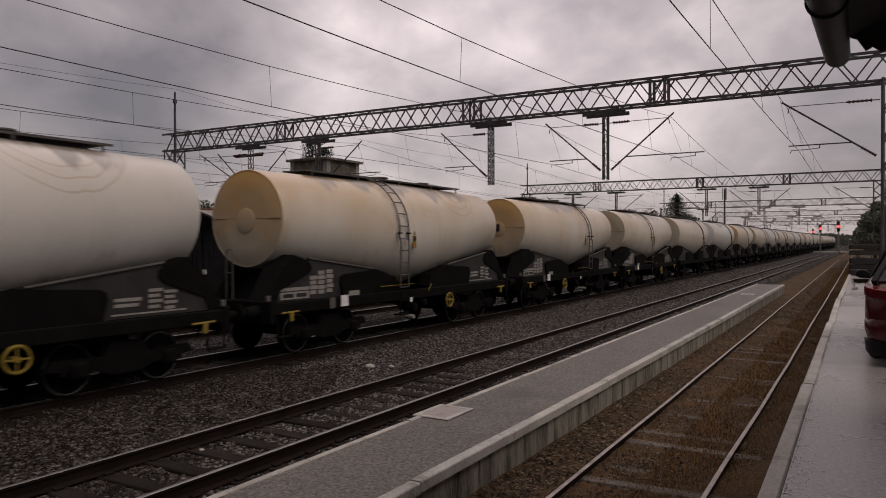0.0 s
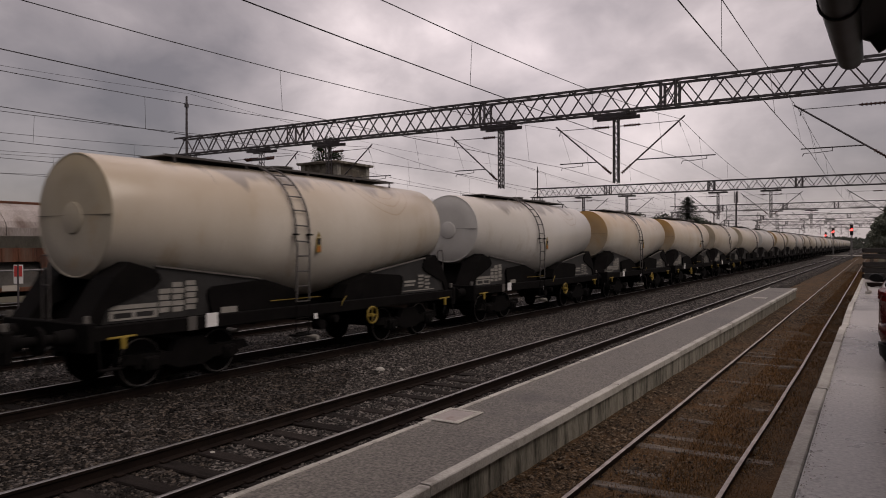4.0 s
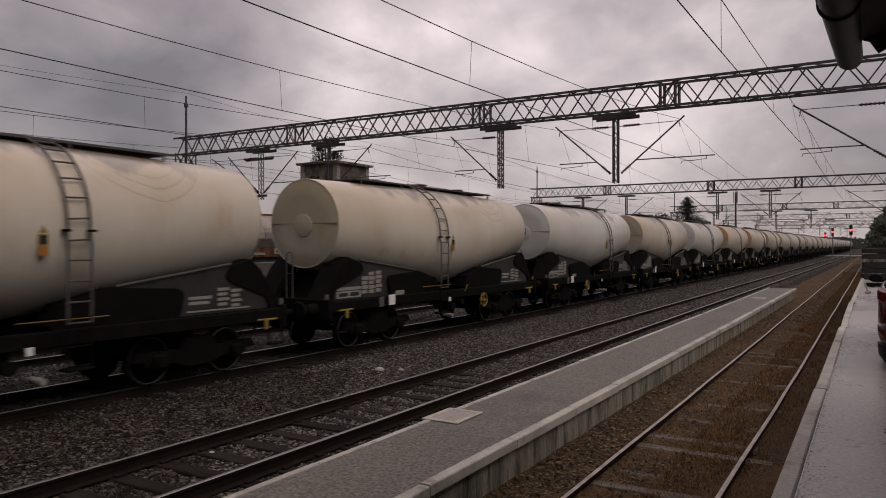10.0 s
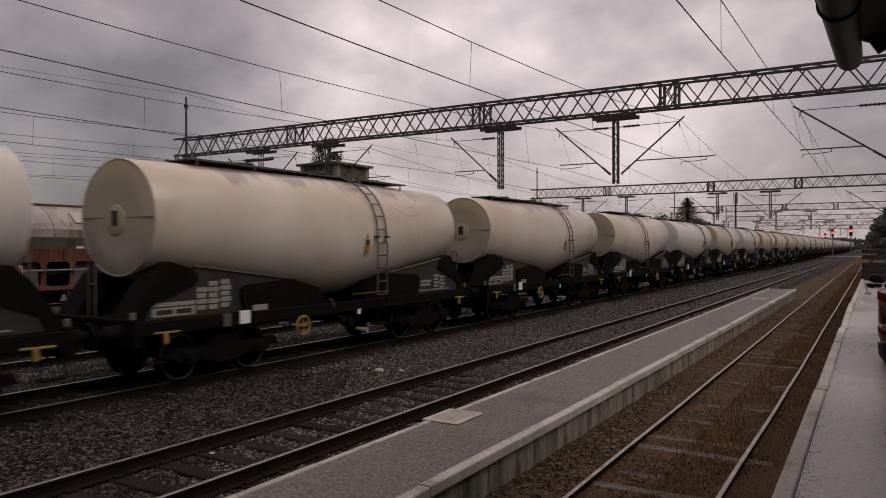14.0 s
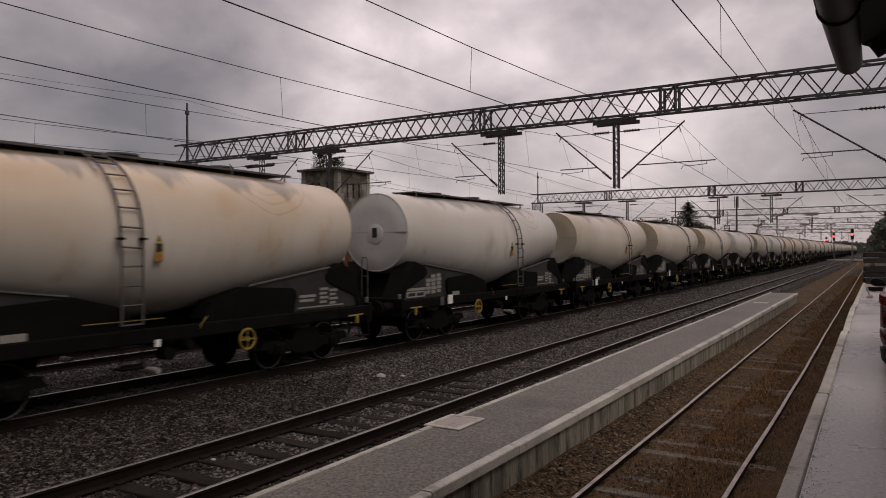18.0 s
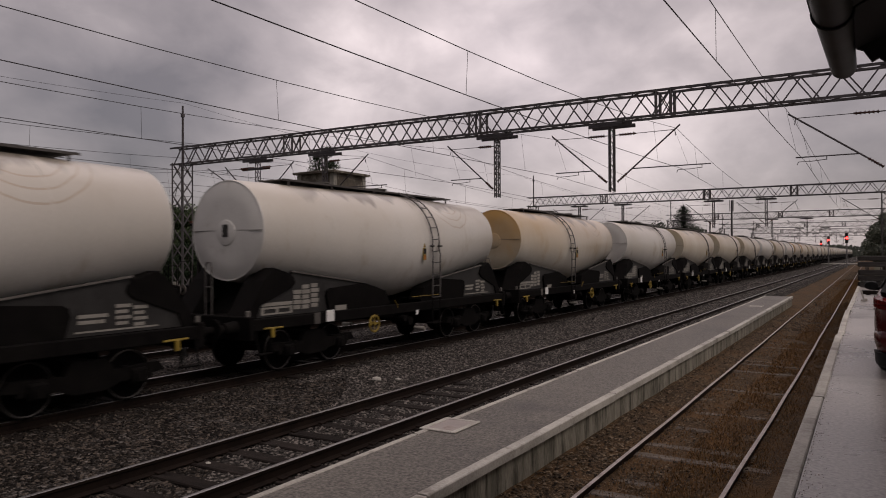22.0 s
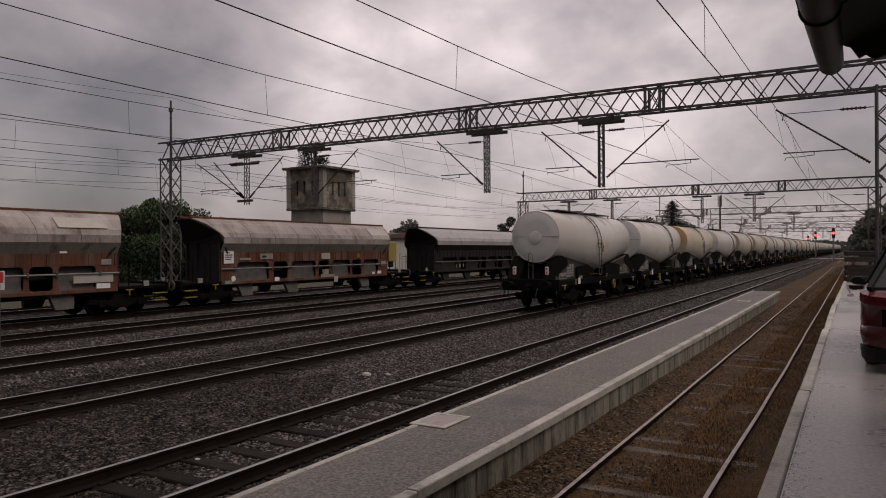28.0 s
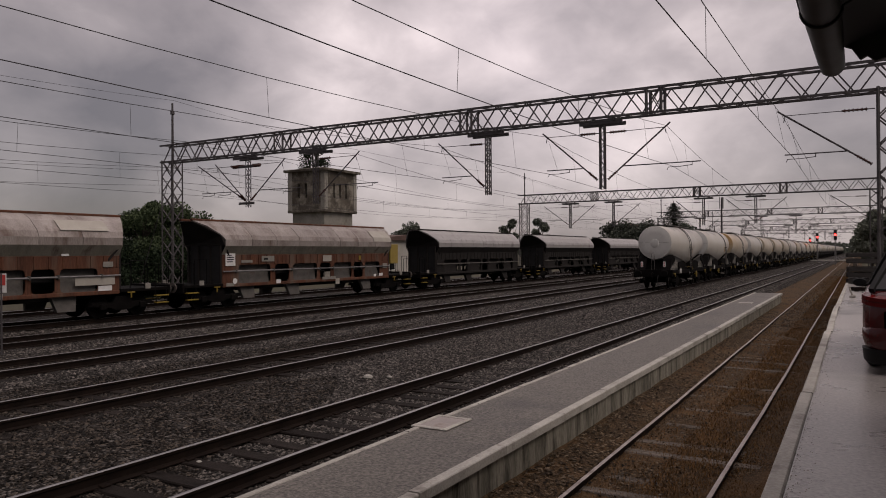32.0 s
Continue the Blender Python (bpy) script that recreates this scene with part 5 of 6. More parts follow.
def hopper_wagon(y, body, roof, label, extras):
    w = thing("hopper_wagon", pose(TRACKS[5], y, 0), label, "hopper wagon", "parked hopper wagons")
    fy = lambda f: -HL + 2 * HL * f
    for sx in (1, -1):
        wall = part("side_wall", sx_box(Shape(), sx, 1.13, 1.17, -HL, HL, 2.02, 2.52), M[body], w, "weathered ribbed side wall")
        edges = [0.0] + [v for o in OPEN for v in o] + [1.0]
        for i in range(0, len(edges), 2):
            part("pillar", sx_box(Shape(), sx, 1.13, 1.17, fy(edges[i]), fy(edges[i + 1]), 1.12, 2.02), M[body], wall)
        for a, b in OPEN:
            for e, d in ((fy(a), 1), (fy(b), -1)):
                for zc, dz in ((2.02, -1), (1.12, 1)):
                    s = Shape()
                    pts = [(e, zc)] + [(e + d * 0.16 * (1 - math.sin(radians(q))), zc + dz * 0.16 * (1 - math.cos(radians(q)))) for q in (0, 22, 45, 68, 90)]
                    s.prism(pts, "x", min(sx * 1.13, sx * 1.17), max(sx * 1.13, sx * 1.17))
                    part("opening_corner", s, M[body], wall, smooth=0)
        part("bottom_rail", sx_box(Shape(), sx, 1.10, 1.20, -HL, HL, 0.96, 1.12, 0.02), M[body], w, "long rusty bottom rail")
        s = Shape()
        for i in range(25):
            yy = -HL + 0.12 + i * (2 * HL - 0.24) / 24
            sx_box(s, sx, 1.17, 1.20, yy - 0.03, yy + 0.03, 2.04, 2.50, 0.004)
        tagged(part("side_rib", s, M[body], wall, "upright stiffening ribs"), kind="stuff")
        fl = Shape()
        fl.loft([[(sx * 1.15, yy, 2.50), (sx * 1.42, yy, 2.94), (sx * 1.39, yy, 2.96), (sx * 1.11, yy, 2.53)] for yy in (-HL, HL)])
        part("flared_panel", fl, M["greenbody"] if body == "rust" else M[body], w, "slanting greenish panel below the roof", smooth=0)
        n = 8
        for i in range(n):
            a, b = -HL - 0.02 + i * 2 * HL / n, -HL - 0.03 + (i + 1) * 2 * HL / n
            q = Shape().loft([[(sx * 1.42, yy, 2.94), (sx * 1.44, yy, 3.23), (sx * 1.40, yy, 3.25), (sx * 1.385, yy, 2.95)] for yy in (a + 0.012, b)])
            part("eave_panel", q, M[roof], w, smooth=0)
            q = Shape().loft([[(sx * 1.44, yy, 3.235), (sx * 1.33, yy + 0.16 * q_, 3.46), (sx * 0.90, yy + 0.58 * q_, 3.87), (sx * 0.42, yy + q_, 4.13), (sx * 0.34, yy + q_, 4.08), (sx * 0.86, yy + 0.58 * q_, 3.82), (sx * 1.28, yy + 0.16 * q_, 3.43), (sx * 1.39, yy, 3.21)] for yy, q_ in ((a + 0.012, -1.1 if i == 0 else 0), (b, 0.6 if i == n - 1 else 0))])
            part("roof_panel", q, M[roof], w, smooth=0)
        part("ridge_beam", sx_box(Shape(), sx, 0.30, 0.44, -HL - 1.15, HL + 0.62, 4.11, 4.22, 0.02), M["rust"] if roof == "rustroof" else M["darkbody"], w, "dark red ridge edge")
        pipe = part("side_pipe", Shape().cyl((sx * 1.24, -HL, 1.72), (sx * 1.24, HL, 1.72), 0.035, n=8), M["lightsteel"] if body == "rust" else M["walkway"], w, "long grey control pipe")
        for f in (0.06, 0.245, 0.345, 0.507, 0.593, 0.73, 0.81, 0.94):
            part("pipe_clamp", sx_box(Shape(), sx, 1.17, 1.29, fy(f) - 0.04, fy(f) + 0.04, 1.64, 1.80), M["chute"] if body == "rust" else M["walkway"], pipe)
        for i, (a, b) in enumerate(OPEN):
            if i % 2 == 0:
                s = Shape().loft([[(sx * 1.08, fy(a) + 0.02, 1.04), (sx * 1.08, fy(b) - 0.02, 1.04), (sx * 0.78, fy(b) + 0.1, 2.3), (sx * 0.78, fy(a) - 0.1, 2.3)], [(sx * 1.05, fy(a) + 0.02, 1.02), (sx * 1.05, fy(b) - 0.02, 1.02), (sx * 0.74, fy(b) + 0.1, 2.3), (sx * 0.74, fy(a) - 0.1, 2.3)]])
                part("inner_chute", s, M["chute"] if body == "rust" else M[body], w, "pale sloping chute plate", smooth=0)
        for f in (0.09, 0.33, 0.80):
            part("discharge_chute", Shape().loft([[(sx * 0.95, fy(f), 1.0), (sx * 0.95, fy(f + 0.075), 1.0), (sx * 0.75, fy(f + 0.075), 1.0), (sx * 0.75, fy(f), 1.0)], [(sx * 1.12, fy(f + 0.012), 0.38), (sx * 1.12, fy(f + 0.065), 0.38), (sx * 0.95, fy(f + 0.065), 0.38), (sx * 0.95, fy(f + 0.012), 0.38)]]), M["chute"] if body == "rust" else M[body], w, "grey discharge chute", smooth=0)
        if body == "rust":
            for f, z, dy, dz, mt in extras:
                part("plate", sx_box(Shape(), sx, *((1.214, 1.218) if mt == "dark" else (1.205, 1.213)), fy(f), fy(f) + dy, z, z + dz, 0.002), M[mt], w, "small painted data plate")
    # near-black filler: the shade inside the hopper put into a solid
    part("core", Shape().box(-0.72, 0.72, -5.6, 5.6, 1.5, 3.2, 0.05).box(-1.05, 1.05, -HL, -HL + 0.06, 1.0, 3.0).box(-1.05, 1.05, HL - 0.06, HL, 1.0, 3.0), M["dark"], w, "near-black filler painted as the hopper's shaded inside")
    part("top_deck", Shape().box(-0.30, 0.30, -HL + 0.2, HL - 0.2, 4.08, 4.16, 0.01), M["walkway"], w)
    for d in (-1, 1):
        ov = 1.1 if d < 0 else 0.6
        endw = Shape().loft([[(-1.40, d * HL, 2.95), (1.40, d * HL, 2.95), (1.40, d * HL, 3.25), (1.28, d * (HL + 0.16 * ov), 3.44), (0.86, d * (HL + 0.58 * ov), 3.82), (0.42, d * (HL + ov), 4.08), (-0.42, d * (HL + ov), 4.08), (-0.86, d * (HL + 0.58 * ov), 3.82), (-1.28, d * (HL + 0.16 * ov), 3.44), (-1.40, d * HL, 3.25)], [(-1.38, d * (HL + 0.04), 2.97), (1.38, d * (HL + 0.04), 2.97), (1.38, d * (HL + 0.04), 3.23), (1.27, d * (HL + 0.02 + 0.16 * ov), 3.43), (0.85, d * (HL + 0.02 + 0.58 * ov), 3.81), (0.41, d * (HL + 0.03 + ov), 4.07), (-0.41, d * (HL + 0.03 + ov), 4.07), (-0.85, d * (HL + 0.02 + 0.58 * ov), 3.81), (-1.27, d * (HL + 0.02 + 0.16 * ov), 3.43), (-1.38, d * (HL + 0.04), 3.23)]])
        part("end_wall", endw, M["darkbody"], w, "near-black end wall", smooth=0)
        part("end_slope", Shape().loft([[(-1.38, d * HL, 2.96), (1.38, d * HL, 2.96), (1.38, d * (HL - 0.05), 3.0), (-1.38, d * (HL - 0.05), 3.0)], [(-0.9, d * (HL - 1.1), 1.4), (0.9, d * (HL - 1.1), 1.4), (0.9, d * (HL - 1.15), 1.5), (-0.9, d * (HL - 1.15), 1.5)]]), M["darkbody"], w, smooth=0)
        for sx in (-1.1, -0.4, 0.4, 1.1):
            part("end_post", Shape().box(sx - 0.05, sx + 0.05, d * (HL + 0.05) - 0.05, d * (HL + 0.05) + 0.05, 1.0, 2.97), M["darkbody"], w)
        part("end_platform", Shape().box(-1.25, 1.25, min(d * HL, d * 9.3), max(d * HL, d * 9.3), 1.02, 1.16, 0.02), M["grime"], w, "dark end platform")
        part("headstock", Shape().box(-1.3, 1.3, min(d * 9.2, d * 9.32), max(d * 9.2, d * 9.32), 0.80, 1.25, 0.02), M["grime"], w)
        for sx in (-0.875, 0.875):
            b = part("buffer", Shape().cyl((sx, d * 9.3, 1.06), (sx, d * 9.75, 1.06), 0.13, 0.09, n=14), M["grime"], w)
            part("buffer_plate", Shape().cyl((sx, d * 9.75, 1.06), (sx, d * 9.80, 1.06), 0.23, n=18), M["chute"] if body == "rust" else M["grime"], b)
        for sx in (-1, 1):
            part("handrail", Shape().rod([(sx * 1.2, d * 9.2, 1.1), (sx * 1.2, d * 9.2, 2.15), (sx * 1.2, d * 8.6, 2.15), (sx * 1.2, d * 8.6, 1.1)], 0.018, 6), M["grime"], w)
            part("handrail", Shape().rod([(sx * 0.9, d * 8.3, 1.1), (sx * 0.9, d * 8.3, 2.3), (sx * 0.9, d * 7.6, 2.3), (sx * 0.9, d * 7.6, 1.1)], 0.018, 6), M["grime"], w)
            st = part("corner_step", Shape().rod([(sx * 1.25, d * 9.1, 1.05), (sx * 1.36, d * 9.1, 0.45)], 0.02, 6).rod([(sx * 1.25, d * 8.55, 1.05), (sx * 1.36, d * 8.55, 0.45)], 0.02, 6), M["grime"], w)
            for z in (0.48, 0.78):
                part("tread", sx_box(Shape(), sx, 1.24, 1.42, d * 8.825 - 0.32, d * 8.825 + 0.32, z, z + 0.05), M["yellow"], st, "yellow step tread")
            part("brake_handle", sx_box(Shape(), sx, 1.28, 1.34, d * 7.35 - 0.17, d * 7.35 + 0.17, 0.98, 1.03).cyl((sx * 1.31, d * 7.35, 0.78), (sx * 1.31, d * 7.35, 1.0), 0.03, n=8), M["yellow"], w, "yellow change-over handle")
            part("lamp_bracket", sx_box(Shape(), sx, 1.22, 1.27, d * 8.2 - 0.13, d * 8.2 + 0.13, 1.12, 1.34), M["letter"], w, "pale bracket plate")
        cy = d * 7.1
        bog = part("bogie", Shape().box(-1, 1, cy - 0.2, cy + 0.2, 0.46, 0.9), M["grime"], w, "black bogie frame", smooth=0)
        for sx in (-1, 1):
            part("side_frame", Shape().prism([(cy - 1.45, 0.50), (cy - 1.35, 0.66), (cy - 0.45, 0.62), (cy - 0.32, 0.86), (cy + 0.32, 0.86), (cy + 0.45, 0.62), (cy + 1.35, 0.66), (cy + 1.45, 0.50), (cy + 0.55, 0.40), (cy + 0.30, 0.30), (cy - 0.30, 0.30), (cy - 0.55, 0.40)], "x", *sorted((sx * 0.98, sx * 1.12))), M["grime"], bog, smooth=0)
        for a in (-0.9, 0.9):
            s = Shape().cyl((-1.1, cy + a, 0.46), (1.1, cy + a, 0.46), 0.07, n=8)
            for sx in (-1, 1):
                s.cyl((sx * 0.69, cy + a, 0.46), (sx * 0.82, cy + a, 0.46), 0.46, n=24)
                part("axle_box", sx_box(Shape(), sx, 1.0, 1.2, cy + a - 0.15, cy + a + 0.15, 0.33, 0.60, 0.03), M["grime"], bog)
            part("wheelset", s, M["grime"], w, "pair of dark steel wheels")
    part("centre_sill", Shape().box(-0.35, 0.35, -9.2, 9.2, 0.75, 1.1, 0.02), M["grime"], w)
    return w


EX2 = [(0.012, 1.98, 0.62, 0.60, "whiteplate"), (0.085, 2.12, 0.75, 0.12, "letter"), (0.185, 2.16, 0.9, 0.28, "letter"), (0.53, 2.10, 0.75, 0.34, "patch"), (0.015, 1.0, 0.5, 0.16, "letter"), (0.26, 1.02, 0.34, 0.20, "whiteplate"),
       (0.525, 1.08, 1.2, 0.16, "letter"), (0.61, 0.78, 0.36, 0.32, "patch"), (0.88, 1.10, 0.25, 0.15, "whiteplate"), (0.92, 1.12, 0.4, 0.18, "whiteplate"), (0.77, 2.14, 0.22, 0.26, "yellow"), (0.95, 1.6, 0.5, 0.3, "letter"),
       (0.018, 2.47, 0.30, 0.04, "dark"), (0.018, 2.36, 0.44, 0.05, "dark"), (0.018, 2.26, 0.44, 0.05, "dark"), (0.018, 2.15, 0.36, 0.05, "dark"), (0.195, 2.24, 0.30, 0.10, "dark")]
EX1 = [(0.945, 2.06, 0.45, 0.22, "letter"), (0.86, 1.36, 1.7, 0.34, "patch"), (0.93, 1.12, 0.6, 0.20, "whiteplate"), (0.62, 1.0, 0.6, 0.2, "patch"), (0.82, 2.52, 0.3, 0.14, "whiteplate"), (0.3, 2.1, 0.6, 0.3, "letter")]
h1 = hopper_wagon(11.88, "rust", "rustroof", "rusty brown covered hopper wagon standing on a siding", EX1)
h2 = hopper_wagon(31.15, "rust", "rustroof", "rusty hopper wagon with a pale dirty roof on a siding", EX2)
patch = Shape().loft([[(1.362, yy, 3.505), (0.906, yy, 3.910), (0.895, yy, 3.90), (1.350, yy, 3.495)] for yy in (4.3, 6.35)])
part("pale_patch", patch, M["patch"], h1, "pale primer patch on the roof", smooth=0)
part("pale_patch", Shape().loft([[(x, yy, z) for x, z in ((1.448, 3.25), (1.360, 3.508), (0.906, 3.910), (0.895, 3.90), (1.348, 3.50), (1.436, 3.245))] for yy in (5.0, 6.85)]), M["patch"], h2, "pale primer patch on the roof", smooth=0)
# added panel stands in for a yellow machine behind the wagon
part("yellow_panel", Shape().box(0.9, 1.05, 7.3, 8.2, 1.85, 3.1, 0.03), M["fadedyellow"], h2, "faded yellow panel standing in for a yellow machine behind")
part("white_mark", Shape().disc((1.215, -6.15, 1.24), (1, 0, 0), 0.14, 10, 0.01), M["whiteplate"], h2)
h3 = hopper_wagon(50.95, "darkbody", "greyroof", "dark green hopper wagon with a grey wet roof on a siding", [])
for yy in (70.9, 90.8, 110.7):
    copy_thing(h3, pose(TRACKS[5], yy, 0))

# ---- old water tower ----
tw = thing("water_tower", pose(-61.0, 73.4, -0.6), "old square water tower with flaking plaster and slit windows", "water tower")
HX, HY = 2.95, 3.2
part("shaft", Shape().loft([[(-2.65, -2.9, 0), (2.65, -2.9, 0), (2.65, 2.9, 0), (-2.65, 2.9, 0)], [(-2.6, -2.85, 8.4), (2.6, -2.85, 8.4), (2.6, 2.85, 8.4), (-2.6, 2.85, 8.4)]]), M["tower_base"], tw, "pale concrete shaft", smooth=0)
part("cornice", Shape().box(-HX - 0.12, HX + 0.12, -HY - 0.12, HY + 0.12, 8.30, 8.62, 0.05), M["plaster"], tw)
# tank storey: wall fields between corner pilasters, slits left open
WZ0, WZ1, SL0, SL1 = 8.6, 13.55, 10.15, 12.0
for axis in ("x", "y"):
    half, out = (HY, HX) if axis == "x" else (HX, HY)
    for sg in (-1, 1):
        slits = (-1.3, -0.1, 1.1)
        edges = [-half] + [v for c in slits for v in (c - 0.19, c + 0.19)] + [half]
        s = Shape()
        lo, hi = sorted((sg * out, sg * (out - 0.3)))

        def wallbox(a, b, z0, z1):
            s.box(lo, hi, a, b, z0, z1, 0.0) if axis == "x" else s.box(a, b, lo, hi, z0, z1, 0.0)
        wallbox(-half, half, WZ0, SL0)
        wallbox(-half, half, SL1, WZ1)
        for i in range(0, len(edges), 2):
            wallbox(edges[i], edges[i + 1], SL0, SL1)
        part("tank_wall", s, M["plaster"], tw, "flaking brown-grey plaster wall", smooth=0)
        for c in (-half + 0.25, half - 0.25):
            p = Shape()
            l2, h2_ = sorted((sg * (out - 0.05), sg * (out + 0.10)))
            p.box(l2, h2_, c - 0.33, c + 0.33, WZ0, WZ1, 0.03) if axis == "x" else p.box(c - 0.33, c + 0.33, l2, h2_, WZ0, WZ1, 0.03)
            part("pilaster", p, M["tower_base"], tw, "pale corner pilaster")
# near-black box behind the slits, painted as the tower's inner shade
part("dark_inside", Shape().box(-HX + 0.5, HX - 0.5, -HY + 0.5, HY - 0.5, 8.7, 13.4, 0), M["dark"], tw)
part("roof", Shape().loft([[(-HX - 0.45, -HY - 0.45, 13.5), (HX + 0.45, -HY - 0.45, 13.5), (HX + 0.45, HY + 0.45, 13.5), (-HX - 0.45, HY + 0.45, 13.5)], [(-HX - 0.5, -HY - 0.5, 13.78), (HX + 0.5, -HY - 0.5, 13.78), (HX + 0.5, HY + 0.5, 13.78), (-HX - 0.5, HY + 0.5, 13.78)], [(-0.4, -0.4, 14.35), (0.4, -0.4, 14.35), (0.4, 0.4, 14.35), (-0.4, 0.4, 14.35)]]), M["plaster"], tw, "low flat roof with projecting eaves", smooth=0)


# ---- trees ----
def tree_parts(height, width, leaves, leaf, seed, blobs=14, lift=0.25, material="leaf"):
    """Tapered trunk with limbs, and a crown of many small leaf clumps with gaps."""
    r = np.random.default_rng(seed)
    wood = Shape()
    top = Vector((r.uniform(-0.2, 0.2), r.uniform(-0.2, 0.2), height * 0.75))
    wood.cyl((0, 0, 0), top * 0.5, 0.035 * height, 0.024 * height, n=8).cyl(top * 0.5, top, 0.024 * height, 0.008 * height, n=7)
    centres = []
    for i in range(blobs):
        a = 6.28 * i / blobs * 2.4 + r.uniform(-0.4, 0.4)
        h = lift + (1 - lift) * (i + 0.5) / blobs
        rad = width / 2 * math.sin(math.pi * min(0.98, 0.18 + 0.72 * (h - lift) / (1 - lift))) * r.uniform(0.45, 0.85)
        c = np.array((rad * math.cos(a), rad * math.sin(a), height * (h * 0.86 + 0.04)))
        centres.append(c)
        base = top * min(0.95, max(0.25, h * 0.85))
        wood.cyl(base, Vector(c), 0.012 * height, 0.004 * height, n=5)
    per = leaves // blobs
    vs = []
    for c in centres:
        s = width * r.uniform(0.13, 0.24)
        d = r.normal(size=(per, 3))
        d /= np.linalg.norm(d, axis=1)[:, None]
        p = c + d * (s * r.random((per, 1)) ** 0.4) * (1, 1, 0.8)
        vs.append(p)
    p = np.concatenate(vs)
    n = len(p)
    u = r.normal(size=(n, 3))
    u /= np.linalg.norm(u, axis=1)[:, None]
    q = np.cross(u, r.normal(size=(n, 3)))
    q /= np.linalg.norm(q, axis=1)[:, None]
    k = leaf * r.uniform(0.6, 1.4, (n, 1))
    quad = np.stack([p - u * k, p + q * k * 0.6, p + u * k, p - q * k * 0.6], 1).reshape(-1, 3)
    me = quick_mesh("crown", quad.tolist(), np.arange(n * 4).reshape(-1, 4).tolist(), M[material])
    return wood.mesh("trunk", M["bark"]), me


def tree(parts, x, y, label, turn=0.0, name="tree", z=-0.62):
    t = thing(name, pose(x, y, z, 0, 0, turn), label, "tree", "trees beyond the tracks")
    part("trunk", parts[0], None, t)
    part("crown", parts[1], None, t)
    return t


leafy = tree_parts(7.3, 4.6, 13000, 0.085, 3, blobs=18)
leafy2 = tree_parts(7.1, 5.0, 13000, 0.085, 4, blobs=20)
shrub = tree_parts(6.2, 3.0, 6000, 0.085, 5, blobs=10, lift=0.15)
tree(leafy, -43.5, 33.2, "dense dark green broadleaf tree behind the hopper wagons", 20)
tree(leafy2, -43.0, 36.4, "dense dark green broadleaf tree behind the hopper wagons", 140)
tree(leafy2, -45.0, 34.9, "dense dark green broadleaf tree behind the hopper wagons", 250)
tree(leafy, -46.2, 36.9, "dense dark green broadleaf tree behind the hopper wagons", 95)
tree(shrub, -44.0, 30.6, "small green tree behind the hopper wagons", 70)
tree(shrub, -41.5, 38.0, "small green tree behind the hopper wagons", 10)
bush = tree_parts(4.2, 4.6, 6000, 0.085, 6, blobs=16, lift=0.03, material="leafdark")
for x, y, a in ((-41.8, 29.4, 0), (-42.5, 32.0, 90), (-41.6, 34.4, 200), (-42.2, 36.6, 300)):
    tree(bush, x, y, "low dense green bush behind the hopper wagons", a, "bush")
ragged = tree_parts(20.5, 5.4, 5200, 0.095, 8, blobs=13, lift=0.74, material="leafdark")
tree(ragged, -68.5, 80.5, "ragged thin-leaved tree rising behind the water tower", 0)
mid = tree_parts(9.2, 8.0, 5000, 0.24, 11, blobs=15, material="hazyleafmid")
for x, y, a in ((-44.5, 146, 200), (-40.3, 142, 100), (-37.5, 143, 300), (-78, 120, 10), (-90, 140, 80), (-34, 160, 20)):
    tree(mid, x, y, "distant bushy tree beyond the yard, greyed for haze", a)


small = tree_parts(10.8, 5.0, 3000, 0.22, 12, blobs=10, material="hazyleafmid")
for x, y, a in ((-65.4, 140, 0), (-58.8, 141, 90)):
    tree(small, x, y, "small bushy tree beyond the yard", a)
far_bush = tree_parts(6.0, 6.4, 2600, 0.24, 13, blobs=9, lift=0.1, material="hazyleafmid")
for x, y, a in ((-22.5, 215, 60), (-18.6, 222, 160)):
    tree(far_bush, x, y, "low bushy tree far beyond the yard", a, "bush")


def conifer_parts(height, width, seed):
    r = np.random.default_rng(seed)
    s = Shape().cyl((0, 0, 0), (0, 0, height), 0.02 * height, 0.003 * height, n=7)
    vs, fs = [], []
    for i in range(70):
        h = 0.10 + 0.89 * i / 70
        reach = width / 2 * (1.02 - h) ** 0.85 * r.uniform(0.7, 1.1)
        for j in range(7):
            a = 6.28 * j / 7 + i * 0.7 + r.uniform(-0.2, 0.2)
            d = np.array((math.cos(a), math.sin(a), 0))
            side = np.array((-math.sin(a), math.cos(a), 0))
            for q in range(9):
                f = (q + 0.6) / 9
                p = d * reach * f + (0, 0, h * height - 0.18 * reach * f)
                w = 0.15 * reach * (1.1 - f) + 0.16
                o = len(vs)
                vs += [tuple(p - d * 0.2), tuple(p + side * w + (0, 0, -0.10)), tuple(p + d * 0.25 + (0, 0, -0.05)), tuple(p - side * w + (0, 0, -0.12))]
                fs.append((o, o + 1, o + 2, o + 3))
    return s.mesh("trunk", M["bark"]), quick_mesh("crown", vs, fs, M["leafspruce"])


tree(conifer_parts(13.2, 17.0, 2), -33.4, 150, "tall dark spruce beyond the yard", 0, "spruce_tree")
right = tree_parts(8.6, 5.6, 7000, 0.16, 21, blobs=18, material="hazyleafright")
for x, y, a in ((2.6, 94, 0), (1.4, 106, 60), (0.9, 122, 220), (1.0, 150, 40), (-0.5, 190, 140), (5.0, 90, 120), (7.0, 84, 200), (3.4, 118, 20), (5.5, 130, 300), (10, 100, 10)):
    tree(right, x, y, "bushy tree beside the far end of the yard, paled for haze", a)
